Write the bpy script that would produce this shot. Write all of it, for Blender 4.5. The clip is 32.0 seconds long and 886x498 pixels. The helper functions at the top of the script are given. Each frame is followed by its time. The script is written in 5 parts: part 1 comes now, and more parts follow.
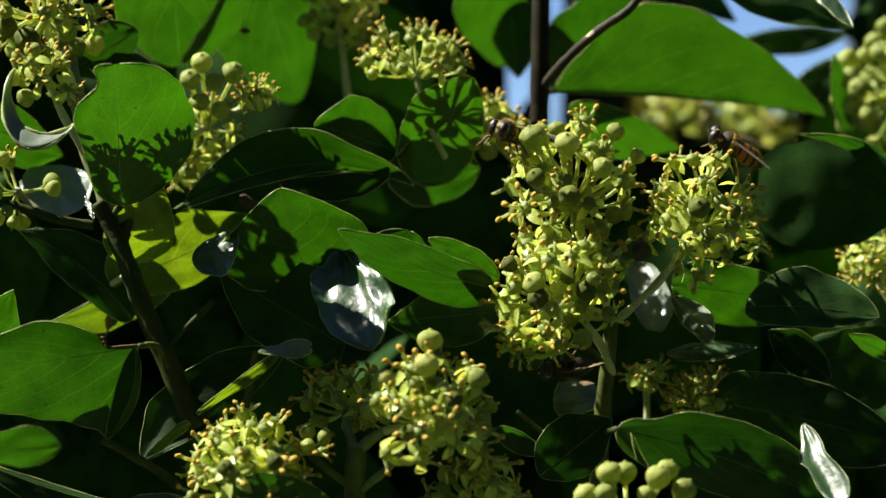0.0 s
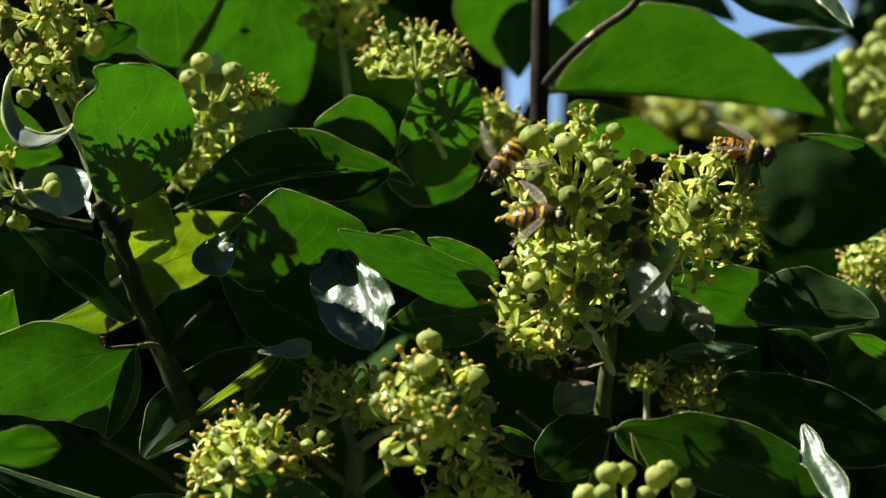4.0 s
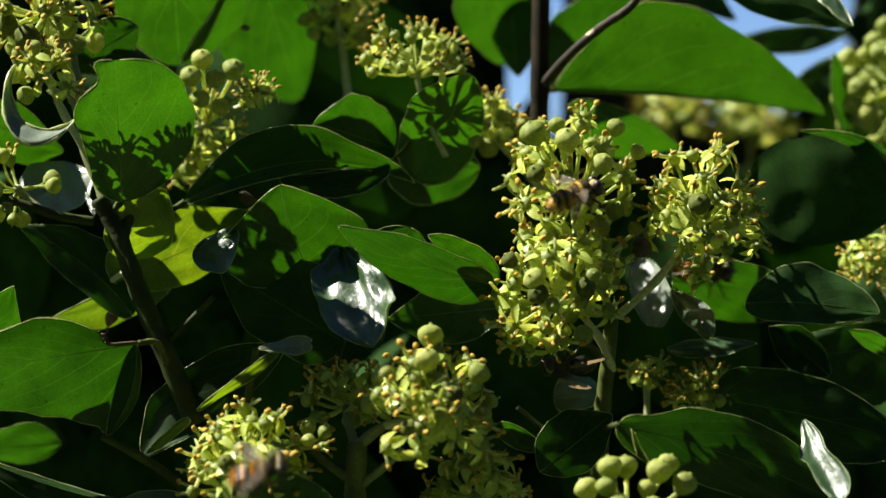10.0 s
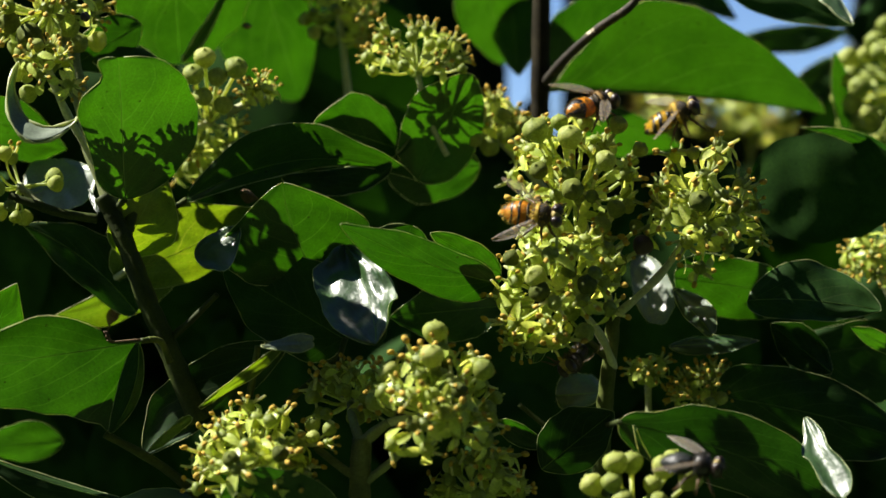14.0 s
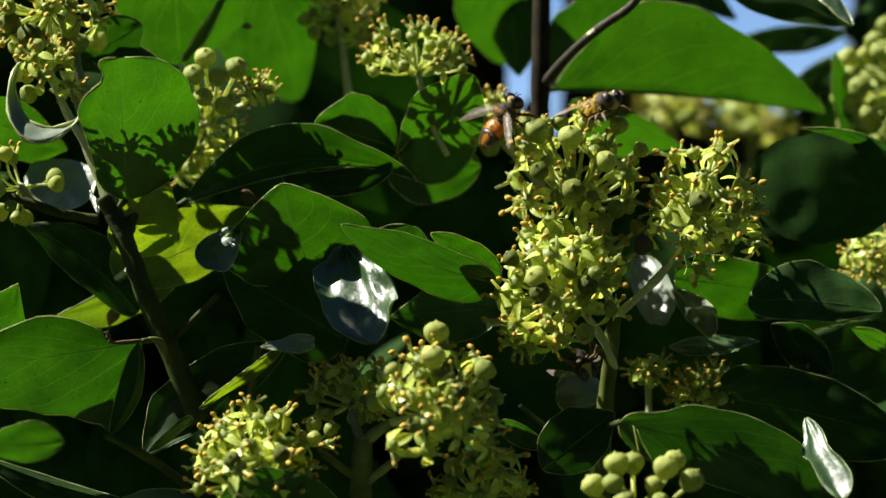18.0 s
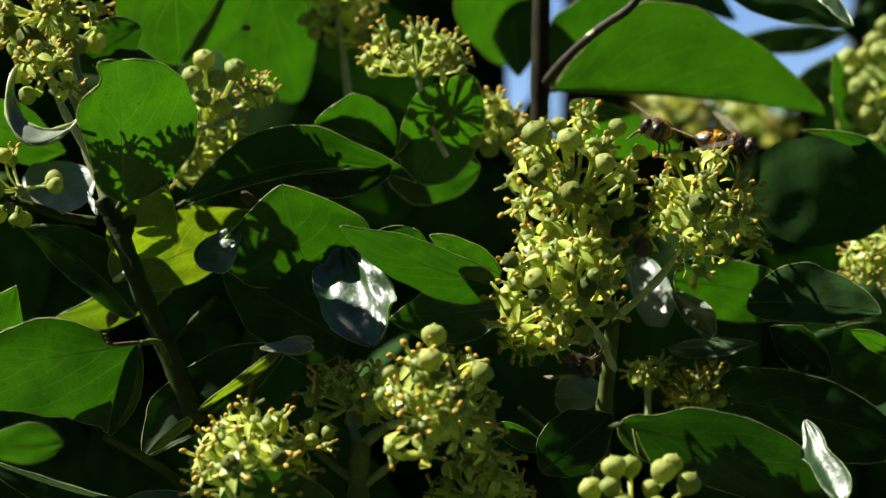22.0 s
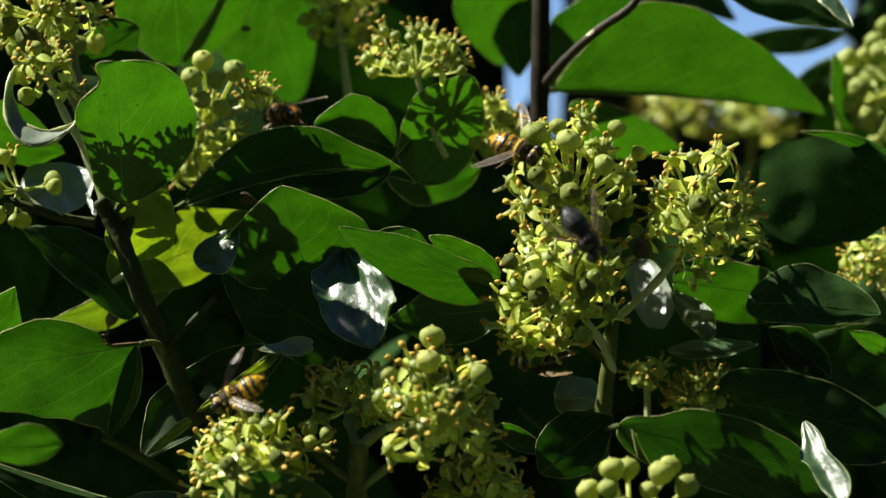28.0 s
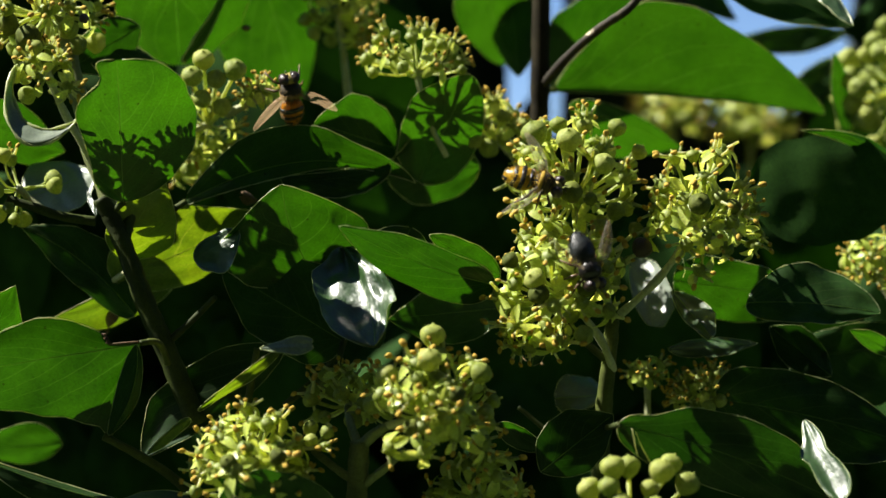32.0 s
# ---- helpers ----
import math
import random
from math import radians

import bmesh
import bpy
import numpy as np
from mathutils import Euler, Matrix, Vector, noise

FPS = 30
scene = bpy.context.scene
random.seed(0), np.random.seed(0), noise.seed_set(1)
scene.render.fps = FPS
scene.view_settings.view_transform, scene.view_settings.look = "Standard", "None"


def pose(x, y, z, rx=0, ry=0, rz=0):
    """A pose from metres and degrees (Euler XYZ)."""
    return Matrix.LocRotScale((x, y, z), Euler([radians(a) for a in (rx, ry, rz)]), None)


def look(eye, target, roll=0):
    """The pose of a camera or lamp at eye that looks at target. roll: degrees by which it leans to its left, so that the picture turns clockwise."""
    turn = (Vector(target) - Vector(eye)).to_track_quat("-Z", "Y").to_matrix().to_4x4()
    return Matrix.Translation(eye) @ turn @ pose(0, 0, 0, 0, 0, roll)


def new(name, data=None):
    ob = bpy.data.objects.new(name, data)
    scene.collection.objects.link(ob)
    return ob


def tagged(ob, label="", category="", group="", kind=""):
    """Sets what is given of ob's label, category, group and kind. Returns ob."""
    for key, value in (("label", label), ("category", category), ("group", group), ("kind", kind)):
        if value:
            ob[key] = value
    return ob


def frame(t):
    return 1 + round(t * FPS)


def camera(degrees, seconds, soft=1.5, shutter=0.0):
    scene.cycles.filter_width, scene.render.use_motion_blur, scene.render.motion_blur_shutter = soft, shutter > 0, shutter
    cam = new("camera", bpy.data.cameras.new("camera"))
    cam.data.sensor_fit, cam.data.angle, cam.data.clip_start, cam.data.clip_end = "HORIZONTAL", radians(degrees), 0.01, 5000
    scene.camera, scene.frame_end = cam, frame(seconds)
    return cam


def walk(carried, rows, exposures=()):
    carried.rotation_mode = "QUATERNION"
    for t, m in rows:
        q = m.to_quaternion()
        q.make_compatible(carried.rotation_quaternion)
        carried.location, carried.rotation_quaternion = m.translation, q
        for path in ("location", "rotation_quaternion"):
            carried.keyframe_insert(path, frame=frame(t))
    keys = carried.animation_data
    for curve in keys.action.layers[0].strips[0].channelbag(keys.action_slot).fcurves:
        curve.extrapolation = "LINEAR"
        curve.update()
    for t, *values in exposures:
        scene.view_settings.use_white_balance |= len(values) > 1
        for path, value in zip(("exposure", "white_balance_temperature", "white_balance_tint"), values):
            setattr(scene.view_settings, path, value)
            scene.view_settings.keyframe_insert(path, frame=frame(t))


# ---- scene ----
# A sunlit ivy hedge in flower, seen close from the shaded side, with insects at the flower heads.
# Lengths in the plan are tenths of a millimetre: x across, y down, d away from the viewer.
D = 0.64
EYE_Z = 1.6
U = 1e-4

cam = camera(14.0, 32.0, soft=1.5, shutter=0.9)
cam.data.dof.use_dof = True
cam.data.dof.focus_distance = 0.63
cam.data.dof.aperture_fstop = 12.0
view = look((0, -D, EYE_Z), (0, 1, EYE_Z))
walk(cam, [(0, view), (32, view)], exposures=[(0, 1.5), (32, 1.5)])

# ---- light ----
SUN_EL, SUN_AZ = 50.0, -83.0      # height, and turn to the left of straight behind the hedge
world = bpy.data.worlds.new("sky")
scene.world = world
world.use_nodes = True
wn = world.node_tree.nodes
sky = wn.new("ShaderNodeTexSky")
sky.sky_type = "NISHITA"
sky.sun_disc = False
sky.altitude = 2500.0
sky.air_density = 0.5
sky.dust_density = 0.0
sky.ozone_density = 4.0
sky.sun_elevation = radians(SUN_EL)
sky.sun_rotation = radians(SUN_AZ)
world.node_tree.links.new(sky.outputs["Color"], wn["Background"].inputs["Color"])
wn["Background"].inputs["Strength"].default_value = 0.05
lamp = bpy.data.lights.new("sun", "SUN")
lamp.energy, lamp.angle, lamp.color = 5.0, radians(0.53), (1.0, 0.95, 0.86)
to_sun = Vector((math.sin(radians(SUN_AZ)) * math.cos(radians(SUN_EL)), math.cos(radians(SUN_AZ)) * math.cos(radians(SUN_EL)), math.sin(radians(SUN_EL))))
sun = new("sun", lamp)
sun.matrix_world = look(Vector((0, 0, EYE_Z)) + to_sun * 3, (0, 0, EYE_Z))


# ---- materials ----
def nodes_of(name):
    m = bpy.data.materials.new(name)
    m.use_nodes = True
    nt = m.node_tree
    b = nt.nodes["Principled BSDF"]
    return m, nt, b


def ramp(nt, fac, stops):
    r = nt.nodes.new("ShaderNodeValToRGB")
    while len(r.color_ramp.elements) < len(stops):
        r.color_ramp.elements.new(0.5)
    for e, (p, c) in zip(r.color_ramp.elements, stops):
        e.position, e.color = p, (*c, 1)
    nt.links.new(fac, r.inputs["Fac"])
    return r.outputs["Color"]


def noise_of(nt, scale, detail=4, rough=0.6):
    co = nt.nodes.new("ShaderNodeTexCoord")
    n = nt.nodes.new("ShaderNodeTexNoise")
    n.inputs["Scale"].default_value = scale
    n.inputs["Detail"].default_value = detail
    n.inputs["Roughness"].default_value = rough
    nt.links.new(co.outputs["Object"], n.inputs["Vector"])
    return n.outputs["Fac"]


def mul(nt, a, b, kind="MULTIPLY", fac=1.0):
    m = nt.nodes.new("ShaderNodeMix")
    m.data_type, m.blend_type = "RGBA", kind
    m.inputs[0].default_value = fac
    nt.links.new(a, m.inputs[6])
    if hasattr(b, "is_linked"):
        nt.links.new(b, m.inputs[7])
    else:
        m.inputs[7].default_value = (*b, 1)
    return m.outputs[2]


def bumped(nt, b, height, strength, distance):
    bump = nt.nodes.new("ShaderNodeBump")
    bump.inputs["Strength"].default_value = strength
    bump.inputs["Distance"].default_value = distance
    nt.links.new(height, bump.inputs["Height"])
    nt.links.new(bump.outputs["Normal"], b.inputs["Normal"])
    return bump.outputs["Normal"]


def vein_mask(nt):
    """1 on the lateral veins that fan out from the midrib, by the leaf's own length and breadth."""
    def op(kind, a, b=None, c=None):
        n = nt.nodes.new("ShaderNodeMath")
        n.operation = kind
        for i, v in enumerate((a, b, c)):
            if v is None:
                continue
            if hasattr(v, "is_linked"):
                nt.links.new(v, n.inputs[i])
            else:
                n.inputs[i].default_value = v
        return n.outputs[0]
    uv = nt.nodes.new("ShaderNodeUVMap")
    sep = nt.nodes.new("ShaderNodeSeparateXYZ")
    nt.links.new(uv.outputs[0], sep.inputs[0])
    s, q = sep.outputs[0], op("ABSOLUTE", op("MULTIPLY_ADD", sep.outputs[1], 2.0, -1.0))
    wob = op("MULTIPLY_ADD", noise_of(nt, 150.0), 0.09, -0.045)
    best = op("SUBTRACT", 1.0, op("DIVIDE", q, 0.03))
    for s0, s1, q1 in ((0.0, 0.2, 0.95), (0.02, 0.5, 0.9), (0.18, 0.7, 0.85), (0.36, 0.84, 0.8), (0.55, 0.93, 0.7)):
        g = op("DIVIDE", q, q1)
        line = op("MULTIPLY_ADD", op("POWER", g, 1.2), s1 - s0, s0)
        dist = op("ABSOLUTE", op("SUBTRACT", op("ADD", s, wob), line))
        best = op("MAXIMUM", best, op("SUBTRACT", 1.0, op("DIVIDE", dist, op("MULTIPLY_ADD", g, -0.006, 0.011))))
    return op("MULTIPLY", op("MAXIMUM", best, 0.0), 0.36)


def tissue(name, stops, glow, thin, rough=0.4, fine=2600.0, broad=160.0, bump=0.25, spec=0.5, coat=0.0, dist=0.00006, veined=False, specks=False):
    """Plant tissue: a gloss skin over colour that varies at two scales, and light let through."""
    m, nt, b = nodes_of(name)
    n1, n2 = noise_of(nt, broad), noise_of(nt, fine, 3)
    info = nt.nodes.new("ShaderNodeObjectInfo")
    add = nt.nodes.new("ShaderNodeMath")
    add.operation = "MULTIPLY_ADD"
    nt.links.new(info.outputs["Random"], add.inputs[0])
    add.inputs[1].default_value = 0.4
    nt.links.new(n1, add.inputs[2])
    sub = nt.nodes.new("ShaderNodeMath")
    sub.operation = "SUBTRACT"
    sub.inputs[1].default_value = 0.2
    nt.links.new(add.outputs[0], sub.inputs[0])
    col = ramp(nt, sub.outputs[0], stops)
    grain = ramp(nt, n2, [(0.3, (0.72, 0.72, 0.72)), (0.7, (1.15, 1.15, 1.15))])
    if specks:
        co = nt.nodes.new("ShaderNodeTexCoord")
        vor = nt.nodes.new("ShaderNodeTexVoronoi")
        vor.inputs["Scale"].default_value = 330.0
        nt.links.new(co.outputs["Object"], vor.inputs["Vector"])
        grain = mul(nt, grain, ramp(nt, vor.outputs["Distance"], [(0.05, (0.4, 0.33, 0.3)), (0.1, (1, 1, 1))]))
    col = mul(nt, col, grain)
    mask = vein_mask(nt) if veined else None
    if veined:
        pale = nt.nodes.new("ShaderNodeMix")
        pale.data_type = "RGBA"
        nt.links.new(mask, pale.inputs[0])
        nt.links.new(col, pale.inputs[6])
        pale.inputs[7].default_value = (0.12, 0.18, 0.06, 1)
        col = pale.outputs[2]
    nt.links.new(col, b.inputs["Base Color"])
    b.inputs["Roughness"].default_value = rough
    b.inputs["Specular IOR Level"].default_value = spec
    b.inputs["Coat Weight"].default_value = coat
    b.inputs["Coat Roughness"].default_value = 0.3
    bumped(nt, b, n2, bump, dist)
    if thin > 0:
        tr = nt.nodes.new("ShaderNodeBsdfTranslucent")
        tcol = mul(nt, grain, glow)
        tcol = mul(nt, tcol, ramp(nt, sub.outputs[0], [(0.3, (0.6, 0.66, 0.6)), (0.7, (1.2, 1.1, 1.0))]))
        if veined:
            light = nt.nodes.new("ShaderNodeMix")
            light.data_type = "RGBA"
            nt.links.new(mask, light.inputs[0])
            nt.links.new(tcol, light.inputs[6])
            light.inputs[7].default_value = (min(1, glow[0] * 2.6), min(1, glow[1] * 1.7), glow[2] * 8, 1)
            tcol = light.outputs[2]
        nt.links.new(tcol, tr.inputs["Color"])
        mix = nt.nodes.new("ShaderNodeMixShader")
        mix.inputs[0].default_value = thin
        nt.links.new(b.outputs[0], mix.inputs[1])
        nt.links.new(tr.outputs[0], mix.inputs[2])
        nt.links.new(mix.outputs[0], nt.nodes["Material Output"].inputs["Surface"])
    return m


def plain(name, a, c, rough=0.6, scale=900.0, metal=0.0, bump=0.3, dist=0.0002, spec=0.5):
    m, nt, b = nodes_of(name)
    n = noise_of(nt, scale)
    nt.links.new(ramp(nt, n, [(0.3, a), (0.7, c)]), b.inputs["Base Color"])
    b.inputs["Roughness"].default_value = rough
    b.inputs["Metallic"].default_value = metal
    b.inputs["Specular IOR Level"].default_value = spec
    bumped(nt, b, n, bump, dist)
    return m


GREEN = [(0.25, (0.012, 0.035, 0.006)), (0.5, (0.02, 0.062, 0.009)), (0.8, (0.035, 0.095, 0.014))]
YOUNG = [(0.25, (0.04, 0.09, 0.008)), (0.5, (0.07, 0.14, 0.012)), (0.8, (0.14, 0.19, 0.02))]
M_LEAF = tissue("ivy_leaf_green", GREEN, (0.032, 0.138, 0.0013), 0.42, 0.42, coat=0.08, spec=0.35, specks=True, veined=True)
# M_DARK and M_DEEP: the same green with less glow, shade built into the material
M_DARK = tissue("ivy_leaf_shaded", GREEN, (0.03, 0.13, 0.003), 0.25, 0.5, coat=0.04, spec=0.25, veined=True)
M_DEEP = tissue("ivy_leaf_matt", GREEN, (0.03, 0.13, 0.003), 0.1, 0.85, spec=0.1)
# yellowing leaves; also colours the strips that stand in for a sunlit margin
M_YOUNG = tissue("ivy_leaf_yellowing_and_sunlit", YOUNG, (0.2, 0.33, 0.005), 0.45, 0.38, broad=240, coat=0.15, veined=True)
M_GLOSS = tissue("ivy_leaf_waxy", GREEN, (0.06, 0.2, 0.006), 0.12, 0.44, bump=0.7, spec=0.85, coat=0.5, fine=900.0, dist=0.00025, veined=True)
M_UNDER = tissue("leaf_underside", [(0.25, (0.09, 0.125, 0.085)), (0.7, (0.17, 0.21, 0.15))], (0.06, 0.2, 0.006), 0.1, 0.4, spec=0.6, coat=0.2)
M_SHOOT = tissue("green_shoot_bark", [(0.25, (0.08, 0.1, 0.03)), (0.7, (0.2, 0.23, 0.09))], (0.2, 0.24, 0.03), 0.06, 0.6, bump=0.7, spec=0.3)
# pale colour paints the gleam of sun along leaf edges
M_MARGIN = tissue("leaf_margin_gleam", [(0.3, (0.4, 0.47, 0.2)), (0.7, (0.62, 0.66, 0.38))], (0.7, 0.8, 0.25), 0.4, 0.3)
M_VEIN = tissue("leaf_vein", [(0.3, (0.07, 0.13, 0.03)), (0.7, (0.12, 0.19, 0.05))], (0.3, 0.62, 0.05), 0.4, 0.4)
M_STEM = tissue("ivy_stem", [(0.25, (0.02, 0.03, 0.004)), (0.5, (0.042, 0.06, 0.008)), (0.8, (0.1, 0.12, 0.022))], (0.2, 0.24, 0.03), 0.06, 0.65, bump=0.7, spec=0.25)
# bark coloured near black to put the stem in shade
M_BARK = tissue("ivy_bark_shaded", [(0.25, (0.006, 0.005, 0.003)), (0.5, (0.014, 0.012, 0.007)), (0.8, (0.035, 0.03, 0.016))], (0.1, 0.1, 0.03), 0.0, 0.9, bump=1.0, spec=0.1)
# dark twig bark; its cream noise patches paint in spots of sun
M_TWIG = tissue("twig_bark_sunlit_patches", [(0.36, (0.02, 0.016, 0.008)), (0.47, (0.07, 0.055, 0.028)), (0.52, (0.6, 0.54, 0.36))], (0.1, 0.1, 0.03), 0.0, 0.7, bump=1.0, broad=260, spec=0.3)
M_STALK = tissue("flower_stalk", [(0.25, (0.34, 0.37, 0.18)), (0.7, (0.55, 0.57, 0.33))], (0.4, 0.45, 0.12), 0.15, 0.6, bump=0.6)
M_PEDI = tissue("pedicel", [(0.25, (0.43, 0.53, 0.13)), (0.7, (0.66, 0.75, 0.3))], (0.75, 0.82, 0.22), 0.5, 0.55, fine=7.0, broad=1.3)
M_PETAL = tissue("petal", [(0.25, (0.46, 0.59, 0.1)), (0.6, (0.6, 0.72, 0.16)), (0.85, (0.75, 0.83, 0.32))], (0.9, 0.98, 0.18), 0.5, 0.38, fine=7.0, broad=1.3)
M_DISC = tissue("flower_disc", [(0.25, (0.15, 0.2, 0.03)), (0.7, (0.28, 0.34, 0.06))], (0.6, 0.72, 0.06), 0.32, 0.55, bump=0.5, fine=7.0, broad=1.3)
M_BUD = tissue("bud_skin", [(0.25, (0.2, 0.25, 0.05)), (0.5, (0.29, 0.34, 0.075)), (0.8, (0.4, 0.43, 0.12))], (0.62, 0.74, 0.14), 0.27, 0.6, bump=0.6, spec=0.25, fine=7.0, broad=1.3)
# darker bud skin, for dark buds and for flower discs with shade painted in
M_DIM_BUD = tissue("shaded_disc_bud", [(0.25, (0.07, 0.09, 0.015)), (0.7, (0.15, 0.18, 0.03))], (0.25, 0.34, 0.04), 0.12, 0.7, bump=0.6, spec=0.15, fine=7.0, broad=1.3)
M_ANTHER = plain("anther", (0.32, 0.2, 0.015), (0.52, 0.35, 0.035), 0.8, 8)
M_FIL = tissue("filament", [(0.3, (0.5, 0.54, 0.24)), (0.7, (0.7, 0.72, 0.42))], (0.85, 0.9, 0.3), 0.55, 0.45, fine=7.0, broad=1.3)
M_BERRY = plain("spent_bud", (0.02, 0.012, 0.012), (0.06, 0.035, 0.03), 0.5, 800)


# ---- mesh building ----
class Build:
    """Gathers faces for one mesh."""

    def __init__(self):
        self.v, self.f = [], []

    def tube(self, pts, radii, seg=6, cap=True):
        pts = [Vector(p) for p in pts]
        n, start, side = len(pts), len(self.v), None
        for i, p in enumerate(pts):
            t = (pts[min(i + 1, n - 1)] - pts[max(i - 1, 0)]).normalized()
            if side is None:
                side = t.orthogonal().normalized()
            side = (side - t * side.dot(t))
            side = side.normalized() if side.length > 1e-9 else t.orthogonal().normalized()
            up = t.cross(side)
            r = radii[i] if hasattr(radii, "__len__") else radii
            for k in range(seg):
                a = 2 * math.pi * k / seg
                self.v.append(p + (side * math.cos(a) + up * math.sin(a)) * r)
        for i in range(n - 1):
            for k in range(seg):
                a, b = start + i * seg + k, start + i * seg + (k + 1) % seg
                self.f.append((a, b, b + seg, a + seg))
        if cap:
            self.f.append(tuple(start + k for k in reversed(range(seg))))
            self.f.append(tuple(start + (n - 1) * seg + k for k in range(seg)))
        return self

    def lathe(self, m, rings, seg=10, rib=0.0, ribs=5, wob=0.0):
        """Rings of (height, radius) turned about z and set at m."""
        start = len(self.v)
        for h, r in rings:
            for k in range(seg):
                a = 2 * math.pi * k / seg
                q = r * (1 + rib * math.cos(ribs * a))
                self.v.append(m @ Vector((q * math.cos(a), q * math.sin(a), h + wob * (math.cos(2 * a) + 0.5 * math.cos(3 * a + 1)))))
        for i in range(len(rings) - 1):
            for k in range(seg):
                a, b = start + i * seg + k, start + i * seg + (k + 1) % seg
                self.f.append((a, b, b + seg, a + seg))
        self.f.append(tuple(start + k for k in reversed(range(seg))))
        self.f.append(tuple(start + (len(rings) - 1) * seg + k for k in range(seg)))
        return self

    def ball(self, m, rx, ry, rz, seg=10, rings=6):
        s = Matrix.Diagonal((rx, ry, rz, 1))
        prof = [(-math.cos(math.pi * i / rings), max(0.02, math.sin(math.pi * i / rings))) for i in range(rings + 1)]
        return self.lathe(m @ s, prof, seg)

    def sheet(self, fn, ns, nt):
        start = len(self.v)
        for i in range(ns + 1):
            for j in range(nt + 1):
                self.v.append(Vector(fn(i / ns, j / nt)))
        for i in range(ns):
            for j in range(nt):
                a = start + i * (nt + 1) + j
                self.f.append((a, a + 1, a + nt + 2, a + nt + 1))
        return self

    def unwrap(self, me, ns, nt):
        """Lays length and breadth of a sheet into the mesh's map."""
        uv = me.uv_layers.new(name="UVMap")
        idx = np.empty(len(me.loops), dtype=np.int32)
        me.loops.foreach_get("vertex_index", idx)
        flat = np.empty(len(idx) * 2)
        flat[0::2] = 0.5 - 0.5 * np.cos(np.pi * (idx // (nt + 1)) / ns)
        flat[1::2] = (idx % (nt + 1)) / nt
        uv.data.foreach_set("uv", flat)
        return me

    def mesh(self, name, material):
        me = bpy.data.meshes.new(name)
        me.from_pydata([tuple(p) for p in self.v], [], self.f)
        me.polygons.foreach_set("use_smooth", [True] * len(me.polygons))
        me.materials.append(material)
        me.update()
        return me


def part(name, build, material, parent, label=""):
    me = build.mesh(name, material) if isinstance(build, Build) else build
    ob = new(name, me)
    ob.parent = parent
    if label:
        ob["label"] = label
    return ob


def thing(name, where, label, category, group=""):
    ob = new(name)
    ob.location = where
    ob.empty_display_size = 0.005
    return tagged(ob, label, category, group)


def at(x, y, d=0.0):
    """A place in the hedge."""
    s = U * (1 + d * U / D)
    return Vector(((x - 784) * s, d * U, EYE_Z - (y - 441) * s))


def way(x, y, d=0.0):
    return Vector((x, d, -y)) * U


def bend(points, n=8):
    """A smooth line through points."""
    p = [points[0]] + list(points) + [points[-1]]
    out = []
    for i in range(1, len(p) - 2):
        for k in range(n):
            t = k / n
            a, b, c, e = p[i - 1], p[i], p[i + 1], p[i + 2]
            out.append(0.5 * ((2 * b) + (c - a) * t + (2 * a - 5 * b + 4 * c - e) * t * t + (3 * b - a - 3 * c + e) * t ** 3))
    return out + [p[-2]]


SWAYING = []


# ---- shoots and leaves ----
M_TORN = plain("dry_leaf_edge", (0.05, 0.03, 0.012), (0.16, 0.1, 0.045), 0.8, 2000)
# how each kind of leaf hangs: how far it recedes to the right and downward
half_way = (to_sun + Vector((0, -1, 0))).normalized()
FLASH = (half_way.x / -half_way.y, -half_way.z / -half_way.y)     # throws the sun at the viewer
# M_DARK lies nearly edge-on to the sun, so its tilt keeps it dark
LEAN = {M_LEAF: (0.4, 0.65), M_YOUNG: (0.4, 0.65), M_DARK: (0.0, -0.08), M_GLOSS: (0.0, -0.9)}


def shoot(label, sway, lines, group="ivy shoots", bark=None):
    """One ivy shoot: its stem lines as (radius at start, radius at end, points); leaves are added to it."""
    o = at(*lines[0][2][0])
    ob = thing("ivy_shoot", o, label, "ivy", group)
    rnd = random.Random(len(SWAYING))
    for r0, r1, pts, *skin in lines:
        line = bend([at(*p) - o for p in pts])
        n = len(line)
        rad = [(r0 + (r1 - r0) * i / (n - 1)) * U * rnd.uniform(0.93, 1.08) for i in range(n)]
        part("stem", Build().tube(line, rad, 9), skin[0] if skin else bark or M_STEM, ob)
    SWAYING.append((ob, *sway))
    return ob


def ease(s):
    return 0.5 - 0.5 * math.cos(math.pi * s)


def spread(profile, s):
    """A smooth value between the knots (place, value) of a profile."""
    for i in range(len(profile) - 1):
        (s0, a), (s1, b) = profile[i], profile[i + 1]
        if s <= s1:
            t = (s - s0) / (s1 - s0)
            ma = (b - profile[i - 1][1]) / (s1 - profile[i - 1][0]) if i else 1.6 * (b - a) / (s1 - s0)
            mb = (profile[i + 2][1] - a) / (profile[i + 2][0] - s0) if i + 2 < len(profile) else 2.2 * (b - a) / (s1 - s0)
            h = s1 - s0
            return (2 * t ** 3 - 3 * t * t + 1) * a + (t ** 3 - 2 * t * t + t) * ma * h + (3 * t * t - 2 * t ** 3) * b + (t ** 3 - t * t) * mb * h
    return profile[-1][1]


